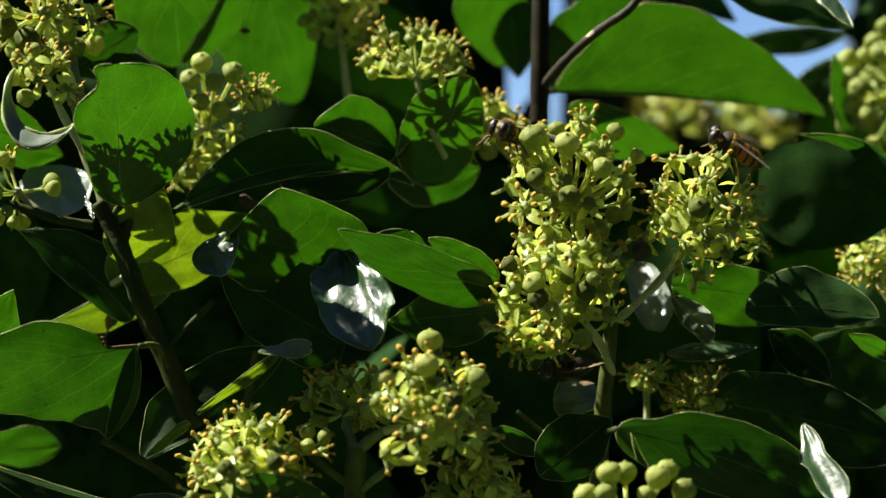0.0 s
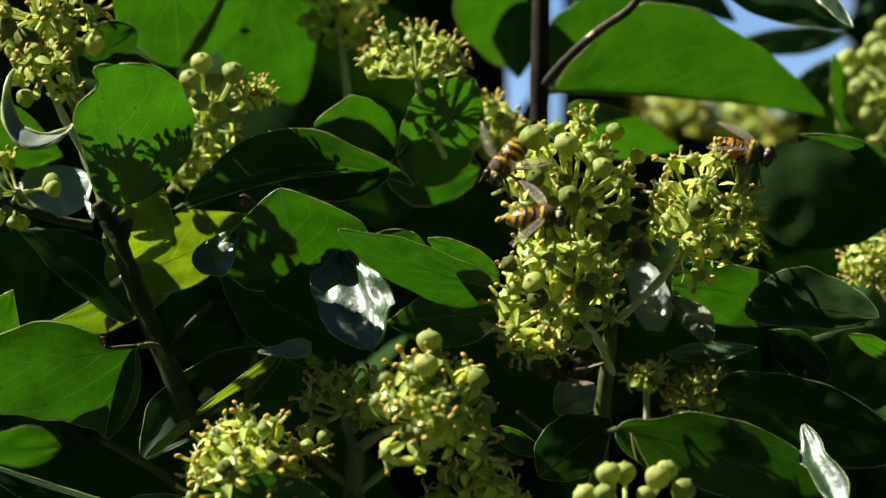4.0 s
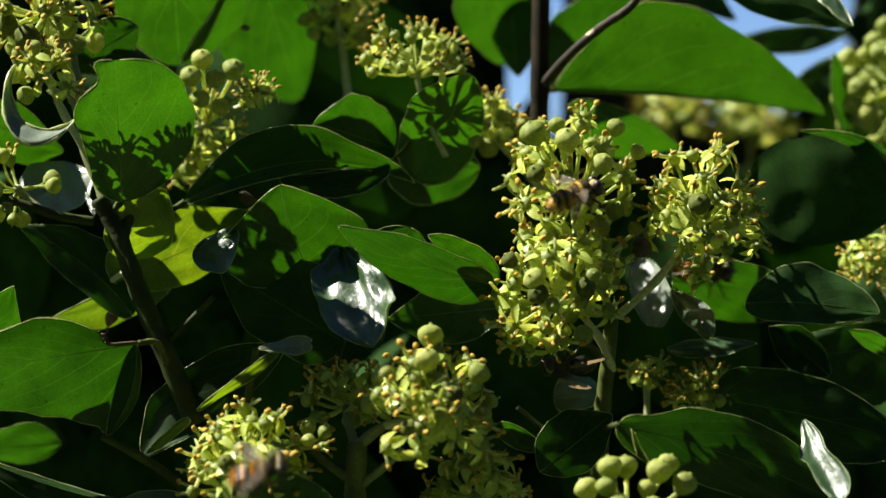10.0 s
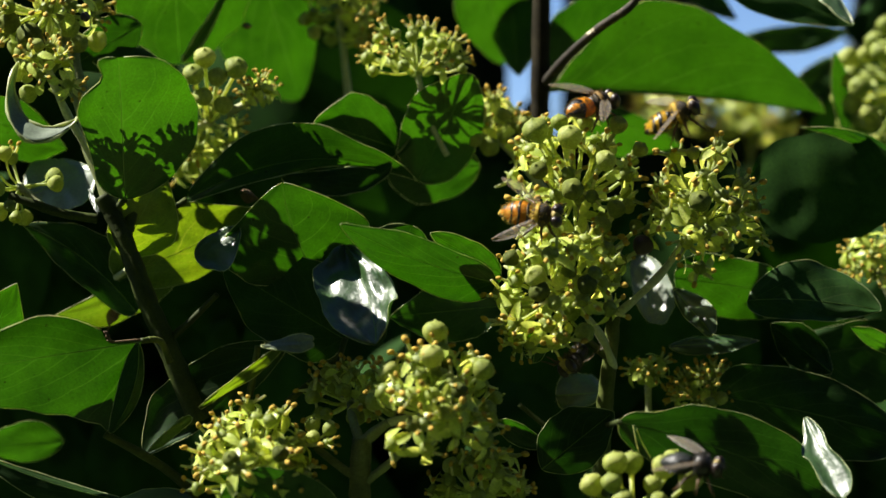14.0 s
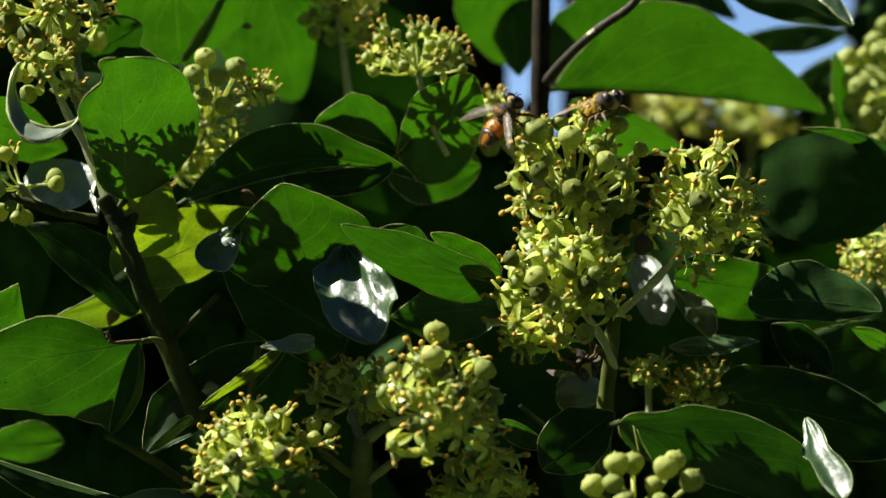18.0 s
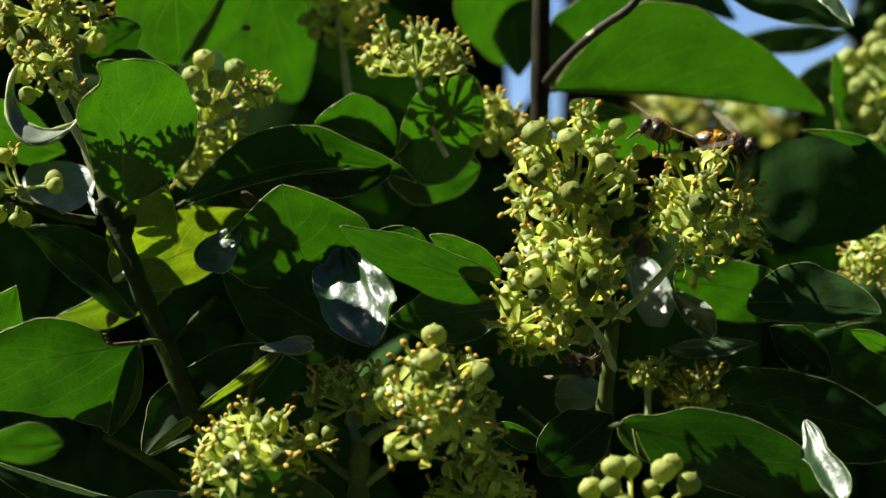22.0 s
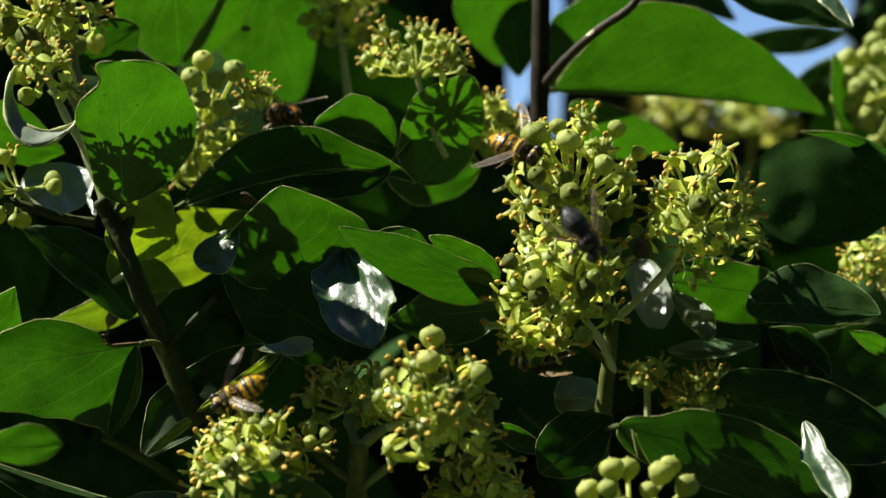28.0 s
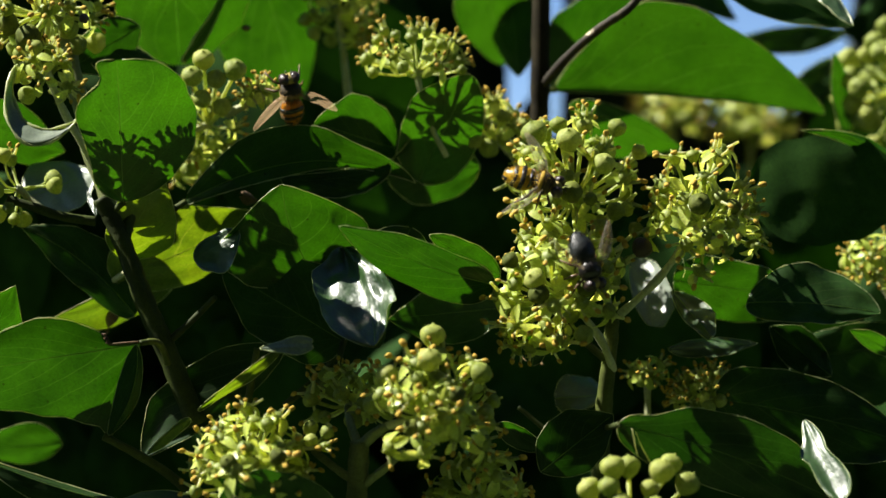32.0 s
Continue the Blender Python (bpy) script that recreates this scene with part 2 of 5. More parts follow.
def leaf(host, base, tip, left, right, bow=(0, 0, 0), p=0.38, k=1.5, cup=0, wave=0, roll=0, mat=None, petiole=None, label="", rim=1.3, veins=True, seed=0, tilt=None, drawn=0.6, bite=None, nick=(), crumple=5, full=1.0, lobes=None):
    """An ivy leaf: blade from base to tip, the reach of both halves, the bow of its midrib, cup and waves of the margin in tenths of a millimetre.
    lobes: how each half spreads along the midrib, as (share of the length, share of the reach)."""
    o = host.location
    lean = tilt or LEAN[mat or M_LEAF]
    base, tip = (*base[:2], base[2]), (*tip[:2], base[2] + lean[0] * (tip[0] - base[0]) + lean[1] * (tip[1] - base[1]))
    left, right, bow = [(v[0], v[1], 0.25 * v[2] + lean[0] * v[0] + lean[1] * v[1]) for v in (left, right, bow)]
    b, t = at(*base), at(*tip)
    lv, rv, bv = way(*left), way(*right), way(*bow)
    axis = t - b
    nrm = axis.cross(rv - lv)
    nrm = nrm.normalized() if nrm.length > 1e-12 else Vector((0, -1, 0))
    if nrm.y > 0:
        nrm.negate()
    rnd = random.Random(seed * 77 + int(abs(base[0]) * 3 + abs(tip[1])))
    ph, ph2 = rnd.uniform(0, 6.28), rnd.uniform(0, 6.28)
    twist = rnd.uniform(-1, 1) * 0.5 * min(90.0, (rv - lv).length / U)
    e0, e1 = k * p, k * (1 - p)

    def width(s, q):
        s = min(max(s, 1e-4), 1 - 1e-4)
        if lobes:
            return spread(lobes[q > 0], s)
        w = (s / p) ** e0 * ((1 - s) / (1 - p)) ** e1
        return w * (1 - 0.5 * drawn * max(0.0, (s - 0.72) / 0.28) ** 0.8)

    def surf(s, q):
        q2 = abs(q)
        side = lv if q < 0 else rv
        w = width(s, q) * (1 + (0.04 * math.sin(9 * s + ph + 2 * q) + 0.018 * math.sin(27 * s + ph2)) * q2)
        for edge_side, s0, spread, deep in nick:
            if q * edge_side > 0:
                w *= 1 - deep * q2 * math.exp(-((s - s0) / spread) ** 2)
        pt = b + axis * s + bv * (max(0.0, 4 * s * (1 - s)) ** full) + side * (q2 * w)
        lift = cup * q2 * q2 * w + wave * math.sin(10 * s + ph2 + (1.5 if q < 0 else 0)) * q2 ** 1.5 * min(1, w)
        lift += twist * (s - 0.45) * q * min(1.0, w)
        lift += roll * max(0.0, q2 - 0.72) ** 2 * 12 * w
        lift += 1.6 * math.sin(23 * s + 3 * q2 + ph) * math.sin(3.14 * q2) * w
        lift += crumple * noise.noise(Vector((s * 3.1 + ph, q * 1.9, ph2 * 3))) * (0.4 + q2) * min(1.0, 3 * w)
        if crumple > 20:
            lift += 0.5 * crumple * abs(noise.noise(Vector((s * 4.3 + ph2, q * 3.4 + s, ph))))
        return pt + nrm * (lift * U) - o

    big = (axis.length + (rv - lv).length) / U
    ns = 26 if big > 250 else 16
    nt = 18 if big > 250 else 12
    sh = Build().sheet(lambda s, q: surf(ease(s), 2 * q - 1), ns, nt)
    if bite:
        sh.f = [f for i, f in enumerate(sh.f) if not (ease(i // nt / ns) < bite[0] and 2 * (i % nt) / nt - 1 > bite[1])]
    blade = part("leaf", sh.unwrap(sh.mesh("leaf", mat or M_LEAF), ns, nt), None, host, label)
    if rim:
        edge = Build()
        for sgn in (-1, 1):
            first = math.ceil(math.acos(1 - 2 * bite[0]) / math.pi * ns) if bite and sgn > 0 else 0
            edge.tube([surf(ease(i / ns), sgn) for i in range(first, ns + 1)], [(0.45 if mat is M_DARK else 0.75) * rim * (0.75 + 0.35 * math.sin(i * 1.7 + ph)) * U for i in range(first, ns + 1)], 5)
        # the sunlit rim is painted by this pale tube
        part("margin", edge, M_MARGIN, blade, "leaf margin coloured pale for its sunlit gleam")
    if bite:
        torn = Build().tube([surf(bite[0] + 0.012 * math.sin(i * 2.1), bite[1] + (1 - bite[1]) * i / 8) for i in range(9)] , 2.2 * U, 5)
        torn.tube([surf(bite[0] * i / 5, bite[1] + 0.03 * math.sin(i * 3)) for i in range(6)], 2.0 * U, 5)
        part("torn_edge", torn, M_TORN, blade, "dry brown torn edge")
    if veins:
        m = 18
        rib = Build().tube([surf(i / m * 0.95, 0.0) for i in range(m + 1)], [(0.9 - 0.7 * i / m) * U for i in range(m + 1)], 5)
        part("midrib", rib, M_VEIN, blade, "pale raised midrib")
    if petiole:
        line = bend([b - o] + [at(*q) - o for q in petiole])
        part("petiole", Build().tube(line, [5.5 * U] * len(line), 7), M_STALK if mat is M_YOUNG else M_STEM, blade)
    return blade


# the big shoot in the upper left, close to the viewer
SH_L = shoot("green-brown ivy shoot with large leaves and side stalks", (0.75, 0.76), [
    (20, 15, [(352, 745, -40), (300, 620, -50), (262, 535, -50), (232, 455, -45), (205, 390, -40), (180, 345, -40)]),
    (12, 8, [(222, 420, -42), (235, 375, -20), (262, 300, 10), (290, 240, 30)]),
    (9, 7, [(172, 386, -45), (110, 376, -60), (55, 358, -70), (15, 345, -70)]),
    (7, 5, [(300, 600, -48), (340, 565, -70), (385, 520, -95)]),
])
leaf(SH_L, (222, 352, -60), (210, 100, -200), (-76, 0, 0), (130, -14, 0), (0, 0, 0), p=0.56, k=0.8, cup=-10, wave=10, nick=[(-1, 0.86, 0.1, 0.55), (-1, 0.3, 0.2, 0.25)], drawn=0, petiole=[(200, 372, -40)], label="broad green ivy leaf glowing against the sun")
leaf(SH_L, (143, 200, -150), (30, 110, -150), (16, -25, 60), (0, 3, 0), (-46, 80, 0), full=0.55, p=0.66, k=0.5, mat=M_UNDER, tilt=(0.05, -0.55), label="leaf lobe curled into a bluish trough", rim=5.0, veins=False)
leaf(SH_L, (205, 490, 60), (454, 369, 60), (-60, -62, 50), (28, 48, -30), (20, 0, 0), p=0.42, k=1.3, wave=6, mat=M_YOUNG, petiole=[(235, 470, 0)], label="yellow-green ivy leaf with fine veins")
leaf(SH_L, (320, 480, 130), (100, 556, 120), (30, -44, 30), (-10, 46, -10), (0, 10, 0), p=0.4, k=1.3, wave=6, mat=M_YOUNG, label="yellowing ivy leaf behind the stem")
leaf(SH_L, (215, 450, 10), (290, 300, 130), (-45, -20, 10), (60, 30, 0), p=0.4, mat=M_YOUNG, label="small yellow-green ivy leaf")
leaf(SH_L, (242, 552, 60), (40, 395, -80), (-22, 34, 40), (36, -46, 20), (10, -14, 0), p=0.4, k=1.3, wave=5, mat=M_DARK, tilt=(0.0, -0.08), label="dark glossy ivy leaf in shade")
leaf(SH_L, (-40, 640, -60), (30, 500, -60), (-40, -20, 0), (40, 30, 20), p=0.4, mat=M_LEAF)
leaf(SH_L, (172, 376, -45), (156, 332, -60), (-5, 0, 0), (7, 0, 10), p=0.5, mat=M_GLOSS, tilt=FLASH, rim=0, veins=False, label="unfolding ivy bud leaf")
leaf(SH_L, (214, 368, -5), (258, 286, -10), (-11, -4, 0), (8, 5, 30), p=0.4, k=0.9, mat=M_GLOSS, tilt=FLASH, rim=0.8, veins=False, label="narrow glossy young leaf")
leaf(SH_L, (50, 345, 120), (165, 300, 110), (-30, -46, 30), (40, 40, -20), p=0.5, k=0.8, mat=M_UNDER, tilt=(-0.4, -0.6), label="pale shining ivy leaf turned upward", rim=0.8)
leaf(SH_L, (300, 130, 120), (150, 90, 90), (0, -40, 20), (0, 45, 20), p=0.45, mat=M_DARK)

leaf(SH_L, (-70, 190, 60), (118, 262, 60), (10, -50, 0), (-10, 50, 0), p=0.45, mat=M_LEAF)
leaf(SH_L, (250, 40, 120), (120, 120, 120), (-20, -40, 0), (20, 40, 0), p=0.45, mat=M_LEAF, tilt=(0.2, 0.3))

# the leaves in the middle
SH_M = shoot("ivy shoot with overlapping glossy leaves", (0.42, 0.62), [
    (12, 9, [(560, 700, 60), (590, 640, 40), (620, 560, 30), (640, 500, 20)]),
    (7, 5, [(505, 715, 0), (545, 680, 10), (592, 640, 30)]),
    (7, 6, [(436, 730, -60), (447, 670, -65), (457, 612, -70)]),
])
leaf(SH_M, (330, 352, 40), (738, 319, -40), (20, -74, 40), (20, 16, -20), (10, -55, 0), lobes=([(0, 0.2), (0.1, 0.7), (0.2, 1), (0.35, 1), (0.5, 0.88), (0.6, 0.64), (0.72, 0.42), (0.86, 0.28), (1, 0)], [(0, 0.3), (0.3, 1), (0.6, 0.9), (1, 0)]), wave=4, mat=M_LEAF, tilt=(0.15, 0.35), petiole=[(280, 385, 20)], label="long dark pointed ivy leaf with a lit rim")
leaf(SH_M, (498, 312, 70), (694, 288, 70), (0, -14, 0), (6, 36, 0), (4, 10, 0), p=0.6, k=0.8, mat=M_DARK, tilt=(0.0, -0.08), label="dark leaf underside with a lit rim", rim=2.2, veins=False)
leaf(SH_M, (560, 485, 20), (500, 322, 0), (-124, 42, 20), (146, -2, 20), (-10, 5, -10), p=0.42, k=0.95, cup=10, wave=6, mat=M_LEAF, tilt=(0.26, 0.46), petiole=[(590, 560, 20)], label="broad green ivy leaf with a bright edge")
leaf(SH_M, (345, 455, -60), (425, 405, 30), (-4, -22, 10), (20, 40, 30), p=0.5, k=0.9, mat=M_GLOSS, tilt=(-0.3, -0.6), crumple=9, label="bluish shining curled leaf", rim=1.0, veins=False)
leaf(SH_M, (878, 500, -50), (603, 396, -80), (-6, 50, -10), (6, -36, 10), (-10, 8, 0), p=0.36, k=0.95, cup=-6, wave=4, mat=M_LEAF, petiole=[(885, 520, -10)], label="bright green ivy leaf with pale veins")
leaf(SH_M, (700, 470, 10), (730, 398, 10), (-70, 0, 10), (40, 10, 10), (0, 0, 0), p=0.6, k=0.9, mat=M_LEAF)
leaf(SH_M, (888, 482, 10), (762, 412, 10), (6, 40, 10), (8, -26, 10), (0, 0, 0), p=0.45, k=1.1, mat=M_LEAF)
leaf(SH_M, (610, 600, -10), (395, 470, -130), (-24, 76, 10), (60, -74, 10), (0, 0, 0), p=0.45, k=1.0, wave=6, cup=8, mat=M_DARK, petiole=[(600, 640, -60)], label="dark ivy leaf in deep shade")
leaf(SH_M, (668, 612, -200), (612, 436, -40), (-82, 10, 0), (56, -6, 0), (12, 0, 0), p=0.45, k=1.0, cup=26, wave=14, crumple=30, mat=M_GLOSS, tilt=(-0.56, -0.78), label="waxy curled ivy leaf flashing in the sun", rim=1.2)
leaf(SH_M, (462, 612, -230), (554, 604, -60), (4, -14, 20), (6, 14, -10), p=0.75, k=0.8, mat=M_UNDER, tilt=(-0.05, -0.3), rim=1.2, veins=False, label="pale bluish leaf edge")
leaf(SH_M, (900, 540, 60), (690, 560, 40), (0, -50, 0), (0, 55, 10), p=0.45, mat=M_DARK)
leaf(SH_M, (505, 612, -30), (255, 805, -60), (-70, -40, 30), (10, 36, 30), (-5, -5, 0), p=0.45, k=1.2, mat=M_DARK, tilt=(0.0, -0.08), label="long shaded ivy leaf with a sunlit margin")
# two narrow yellow blades painted as the lit margin of the long leaf above
leaf(SH_M, (500, 614, -185), (352, 722, 0), (-6, -6, 0), (7, 8, 0), p=0.5, k=0.7, mat=M_YOUNG, tilt=(0.3, 0.5), rim=0.8, veins=False, label="yellow strip added as the sunlit margin of an ivy leaf")
leaf(SH_M, (338, 736, -185), (262, 800, 0), (-5, -5, 0), (6, 7, 0), p=0.4, k=0.7, mat=M_YOUNG, tilt=(0.3, 0.5), rim=0.8, veins=False, label="yellow strip added as the sunlit margin of an ivy leaf")

# the leaf at the lower left and what lies below it
SH_B = shoot("ivy shoot with a broad backlit leaf", (0.55, 0.62), [
    (9, 7, [(352, 880, -150), (300, 835, -150), (245, 800, -160), (185, 768, -170)]),
    (7, 5, [(300, 640, -120), (285, 605, -140), (262, 600, -160)]),
])
leaf(SH_B, (250, 603, -170), (-95, 660, -200), (-26, 118, -30), (-30, -70, 10), (0, 0, 0), lobes=([(0, 0.3), (0.06, 1.28), (0.14, 1.14), (0.3, 0.97), (0.5, 0.86), (0.75, 0.6), (1, 0)], [(0, 0.1), (0.14, 0.3), (0.3, 0.76), (0.46, 0.86), (0.7, 0.68), (1, 0)]), cup=-10, wave=3, mat=M_LEAF, tilt=(0.25, 0.45), bite=(0.15, 0.3), petiole=[(272, 600, -150)], label="broad green ivy leaf with a torn edge")
# dark blade laid over the broad leaf in place of a shadow on it
leaf(SH_B, (244, 604, -172), (198, 765, -190), (-34, 20, 20), (10, 10, 60), (16, 0, 0), p=0.5, k=1.0, mat=M_DARK, rim=1.4, label="dark leaf piece standing in for a shadow on the broad leaf")
leaf(SH_B, (112, 782, 240), (-40, 790, 240), (0, -42, 10), (0, 34, -10), p=0.45, mat=M_LEAF, tilt=(0.3, 0.4), label="yellow-green sunlit ivy leaf")
leaf(SH_B, (250, 892, -180), (-50, 798, -160), (0, 40, 20), (4, -8, 40), (0, 12, 0), p=0.5, mat=M_DARK, rim=2.0)
leaf(SH_B, (360, 900, -170), (200, 885, -180), (0, 30, 20), (0, -26, 40), p=0.45, mat=M_GLOSS, rim=1.4)
leaf(SH_B, (620, 930, -260), (390, 880, -260), (0, 60, -10), (0, -66, 20), (0, -10, 0), p=0.5, k=1.1, mat=M_DARK, tilt=(0.2, 0.4), label="dark green ivy leaf at the lower edge")

# the forked flower shoot at the bottom
shoot("forked pale green ivy flower shoot", (1.0, 0.97), [
    (21, 17, [(640, 960, -205), (638, 860, -205), (642, 775, -205)]),
    (8, 6, [(640, 850, -208), (600, 822, -210), (560, 790, -215)]),
    (8, 6, [(648, 852, -208), (690, 820, -225), (722, 788, -240)]),
    (11, 8, [(642, 785, -205), (668, 762, -212), (692, 746, -222)]),
    (9, 7, [(642, 785, -205), (628, 750, -170), (622, 715, -110)]),
], bark=M_SHOOT)

# upper middle
SH_T = shoot("ivy shoot with sunlit leaves behind the flowers", (0.1, 0.28), [
    (18, 17, [(955, 215, 230), (957, 120, 230), (960, -120, 240)]),
    (9, 7, [(960, 150, 225), (1008, 96, 170), (1062, 48, 130), (1122, 4, 120), (1150, -60, 120)], M_TWIG),
], bark=M_BARK)
leaf(SH_T, (300, -160, 150), (318, 112, 300), (-116, 10, 20), (132, 10, 10), p=0.5, k=0.9, mat=M_LEAF, label="bright green backlit ivy leaf")
leaf(SH_T, (430, -150, 320), (528, 176, 270), (-110, 40, 10), (84, -40, 20), (0, -10, 0), p=0.5, k=1.0, wave=8, mat=M_LEAF, label="bright green backlit ivy leaf")
leaf(SH_T, (402, -30, 190), (322, 108, 170), (-6, -4, 0), (6, 6, 20), (4, 6, 0), p=0.5, k=0.8, mat=M_LEAF, rim=3.0, veins=False)
leaf(SH_T, (700, 260, 190), (556, 215, 190), (10, 50, 0), (20, -70, 10), (0, 0, 0), p=0.5, k=0.9, mat=M_LEAF, label="green ivy leaf behind a flower head")
leaf(SH_T, (740, 320, 200), (835, 130, 210), (-70, -30, 0), (60, 30, 0), p=0.5, k=1.0, mat=M_LEAF)
leaf(SH_T, (850, 292, 240), (686, 304, 90), (0, 60, 10), (-10, -66, 20), (0, 0, 0), p=0.62, k=1.0, cup=10, wave=8, mat=M_LEAF, rim=1.8)
leaf(SH_T, (850, -80, 460), (890, 112, 460), (-70, 0, 10), (78, -10, 10), p=0.5, k=0.9, mat=M_LEAF)
leaf(SH_T, (985, 156, 350), (1462, 200, 330), (0, -164, 40), (0, 5, -20), (0, -12, 0), p=0.34, k=1.0, lobes=([(0, 0.05), (0.1, 0.45), (0.2, 0.8), (0.32, 1), (0.42, 1), (0.55, 0.88), (0.72, 0.68), (0.86, 0.44), (0.95, 0.2), (1, 0)], [(0, 0.5), (0.3, 1), (0.8, 0.8), (1, 0)]), wave=3, mat=M_LEAF, tilt=(0.1, 0.66), petiole=[(957, 160, 240)], label="large bright green ivy leaf against the light")
leaf(SH_T, (975, 150, 540), (1130, -10, 430), (-60, -60, 0), (30, 60, 0), p=0.5, mat=M_LEAF)
leaf(SH_T, (1010, 180, 300), (1210, 260, 300), (20, -20, 0), (-20, 60, 0), p=0.4, mat=M_LEAF)
leaf(SH_T, (895, -80, 560), (918, 134, 540), (-46, 0, 0), (62, 0, 0), p=0.5, mat=M_DARK, tilt=(0.0, -0.08))
leaf(SH_T, (1170, -70, 700), (1306, 34, 700), (14, -22, 0), (-14, 24, 0), p=0.5, mat=M_DARK, tilt=(0.0, -0.08), label="dark ivy leaf against the sky")
leaf(SH_T, (1290, 72, 760), (1500, 56, 760), (0, -24, 0), (0, 34, 0), p=0.6, mat=M_DARK, tilt=(0.0, -0.08), label="dark ivy leaf against the sky")
leaf(SH_T, (1385, 175, 760), (1520, 96, 760), (-14, -26, 0), (12, 34, 0), p=0.5, mat=M_DARK, tilt=(0.0, -0.08), label="dark ivy leaf against the sky")
leaf(SH_T, (1500, 240, 540), (1478, 90, 540), (-16, 0, 0), (26, 0, 0), p=0.5, mat=M_LEAF)
leaf(SH_T, (1230, -70, 220), (1512, 44, 200), (10, -40, 30), (-30, 34, -20), (0, 0, 0), p=0.5, mat=M_DARK, label="dark ivy leaf with a bluish tip")
leaf(SH_T, (1440, -20, 190), (1512, 42, 180), (10, -20, 20), (-6, 6, -20), p=0.6, mat=M_GLOSS, rim=1.6, veins=False)

# right side
SH_R = shoot("ivy shoot with dark glossy leaves", (0.42, 0.8), [
    (17, 12, [(1062, 930, 40), (1070, 740, 20), (1080, 640, 0), (1088, 550, -15)]),
    (7, 6, [(1085, 640, 0), (1040, 600, -20), (990, 550, -40)]),
    (5, 4, [(1030, 800, 60), (975, 760, 60), (920, 715, 70)]),
])
leaf(SH_R, (1330, 330, 120), (1620, 330, 100), (0, -104, 20), (0, 100, -10), (0, 0, 0), p=0.45, k=0.9, mat=M_DEEP, veins=False, rim=0, tilt=(0.0, -0.08), label="large dark ivy leaf in shade")
# narrow green blade added as the lit edge of the dark leaf
leaf(SH_R, (1420, 224, 70), (1620, 340, 130), (8, -10, 0), (-10, 14, 0), bow=(20, -30, 0), p=0.6, mat=M_LEAF, rim=1.2)
leaf(SH_R, (1195, 490, 90), (1420, 520, 80), (0, -52, 0), (0, 62, 0), p=0.45, k=0.9, wave=6, mat=M_LEAF, tilt=(0.24, 0.4), label="green ivy leaf lit through beside a dark one")
leaf(SH_R, (1325, 530, 0), (1562, 548, -20), (20, -66, 60), (-10, 36, -20), (0, -8, 0), p=0.4, k=1.0, wave=4, mat=M_DARK, tilt=(0.05, -0.22), label="arched dark ivy leaf with a smooth shine")
leaf(SH_R, (1138, 450, 190), (1160, 572, 0), (-26, 0, 0), (46, 10, 0), (0, 0, 0), p=0.55, k=0.55, cup=8, mat=M_UNDER, tilt=(-0.5, -0.62), label="shining ivy leaf striped by stalk shadows", rim=0.8)
leaf(SH_R, (1196, 512, 20), (1262, 590, -10), (-12, 12, 40), (30, -14, 40), p=0.55, k=0.9, mat=M_GLOSS, tilt=(-0.4, -0.8), crumple=8, rim=1.0, label="bluish curled leaf tip")
leaf(SH_R, (1185, 612, 60), (1345, 602, 50), (0, -16, 40), (0, 20, 10), p=0.5, mat=M_GLOSS, tilt=(0, -0.5), rim=0.8)
leaf(SH_R, (1270, 700, 20), (1640, 790, -20), (0, -74, 50), (-10, 80, -20), (0, -10, 0), p=0.34, k=0.95, wave=5, mat=M_DARK, tilt=(0.05, 0.08), label="broad dark ivy leaf with a lit rim")
leaf(SH_R, (1400, 630, 230), (1640, 600, 220), (0, -50, 0), (0, 116, 0), p=0.45, k=0.9, mat=M_DARK, tilt=(0.0, -0.08), rim=0.8, label="dark ivy leaf deep in the hedge")
leaf(SH_R, (1475, 660, 80), (1366, 572, 70), (-22, 26, 0), (24, -30, 10), p=0.5, mat=M_DARK)
leaf(SH_R, (1098, 746, -290), (1500, 890, -170), (20, -66, 20), (-40, 56, -10), (0, -16, 0), p=0.5, k=1.1, wave=4, mat=M_DARK, tilt=(0.17, 0.3), nick=[(-1, 0.12, 0.1, 0.35)], petiole=[(1075, 752, -60)], label="broad green ivy leaf with a curled shining tip")
leaf(SH_R, (1428, 738, -190), (1496, 882, -200), (-25, 14, 0), (26, -12, 0), (0, 0, 0), lobes=([(0, 0.1), (0.24, 0.7), (0.38, 1.2), (0.5, 0.85), (0.75, 0.75), (0.92, 0.5), (1, 0)], [(0, 0.1), (0.2, 0.55), (0.44, 0.5), (0.6, 0.9), (0.8, 1.05), (0.93, 0.75), (1, 0)]), cup=10, wave=2, crumple=6, mat=M_GLOSS, tilt=(-0.5, -0.6), rim=1.2, label="folded leaf tip shining white in the sun")
leaf(SH_R, (882, 745, -110), (975, 795, 80), (4, -16, 0), (-10, 20, 0), p=0.4, mat=M_LEAF, rim=1.0, veins=False, label="small lit green leaf")
leaf(SH_R, (960, 830, -90), (1088, 728, -80), (-44, -44, 0), (30, 40, 0), p=0.5, mat=M_DARK)
leaf(SH_R, (985, 700, 100), (1080, 692, 100), (0, -40, 40), (0, 26, 0), p=0.5, k=0.8, mat=M_GLOSS, tilt=(0, -0.75), rim=1.0)
leaf(SH_R, (945, 642, -90), (952, 575, 60), (-22, 0, 0), (24, 0, 0), p=0.5, mat=M_LEAF, rim=0.8)
leaf(SH_R, (1600, 625, 80), (1508, 578, 60), (-6, 14, 0), (8, -16, 0), p=0.5, mat=M_LEAF, rim=0.8)


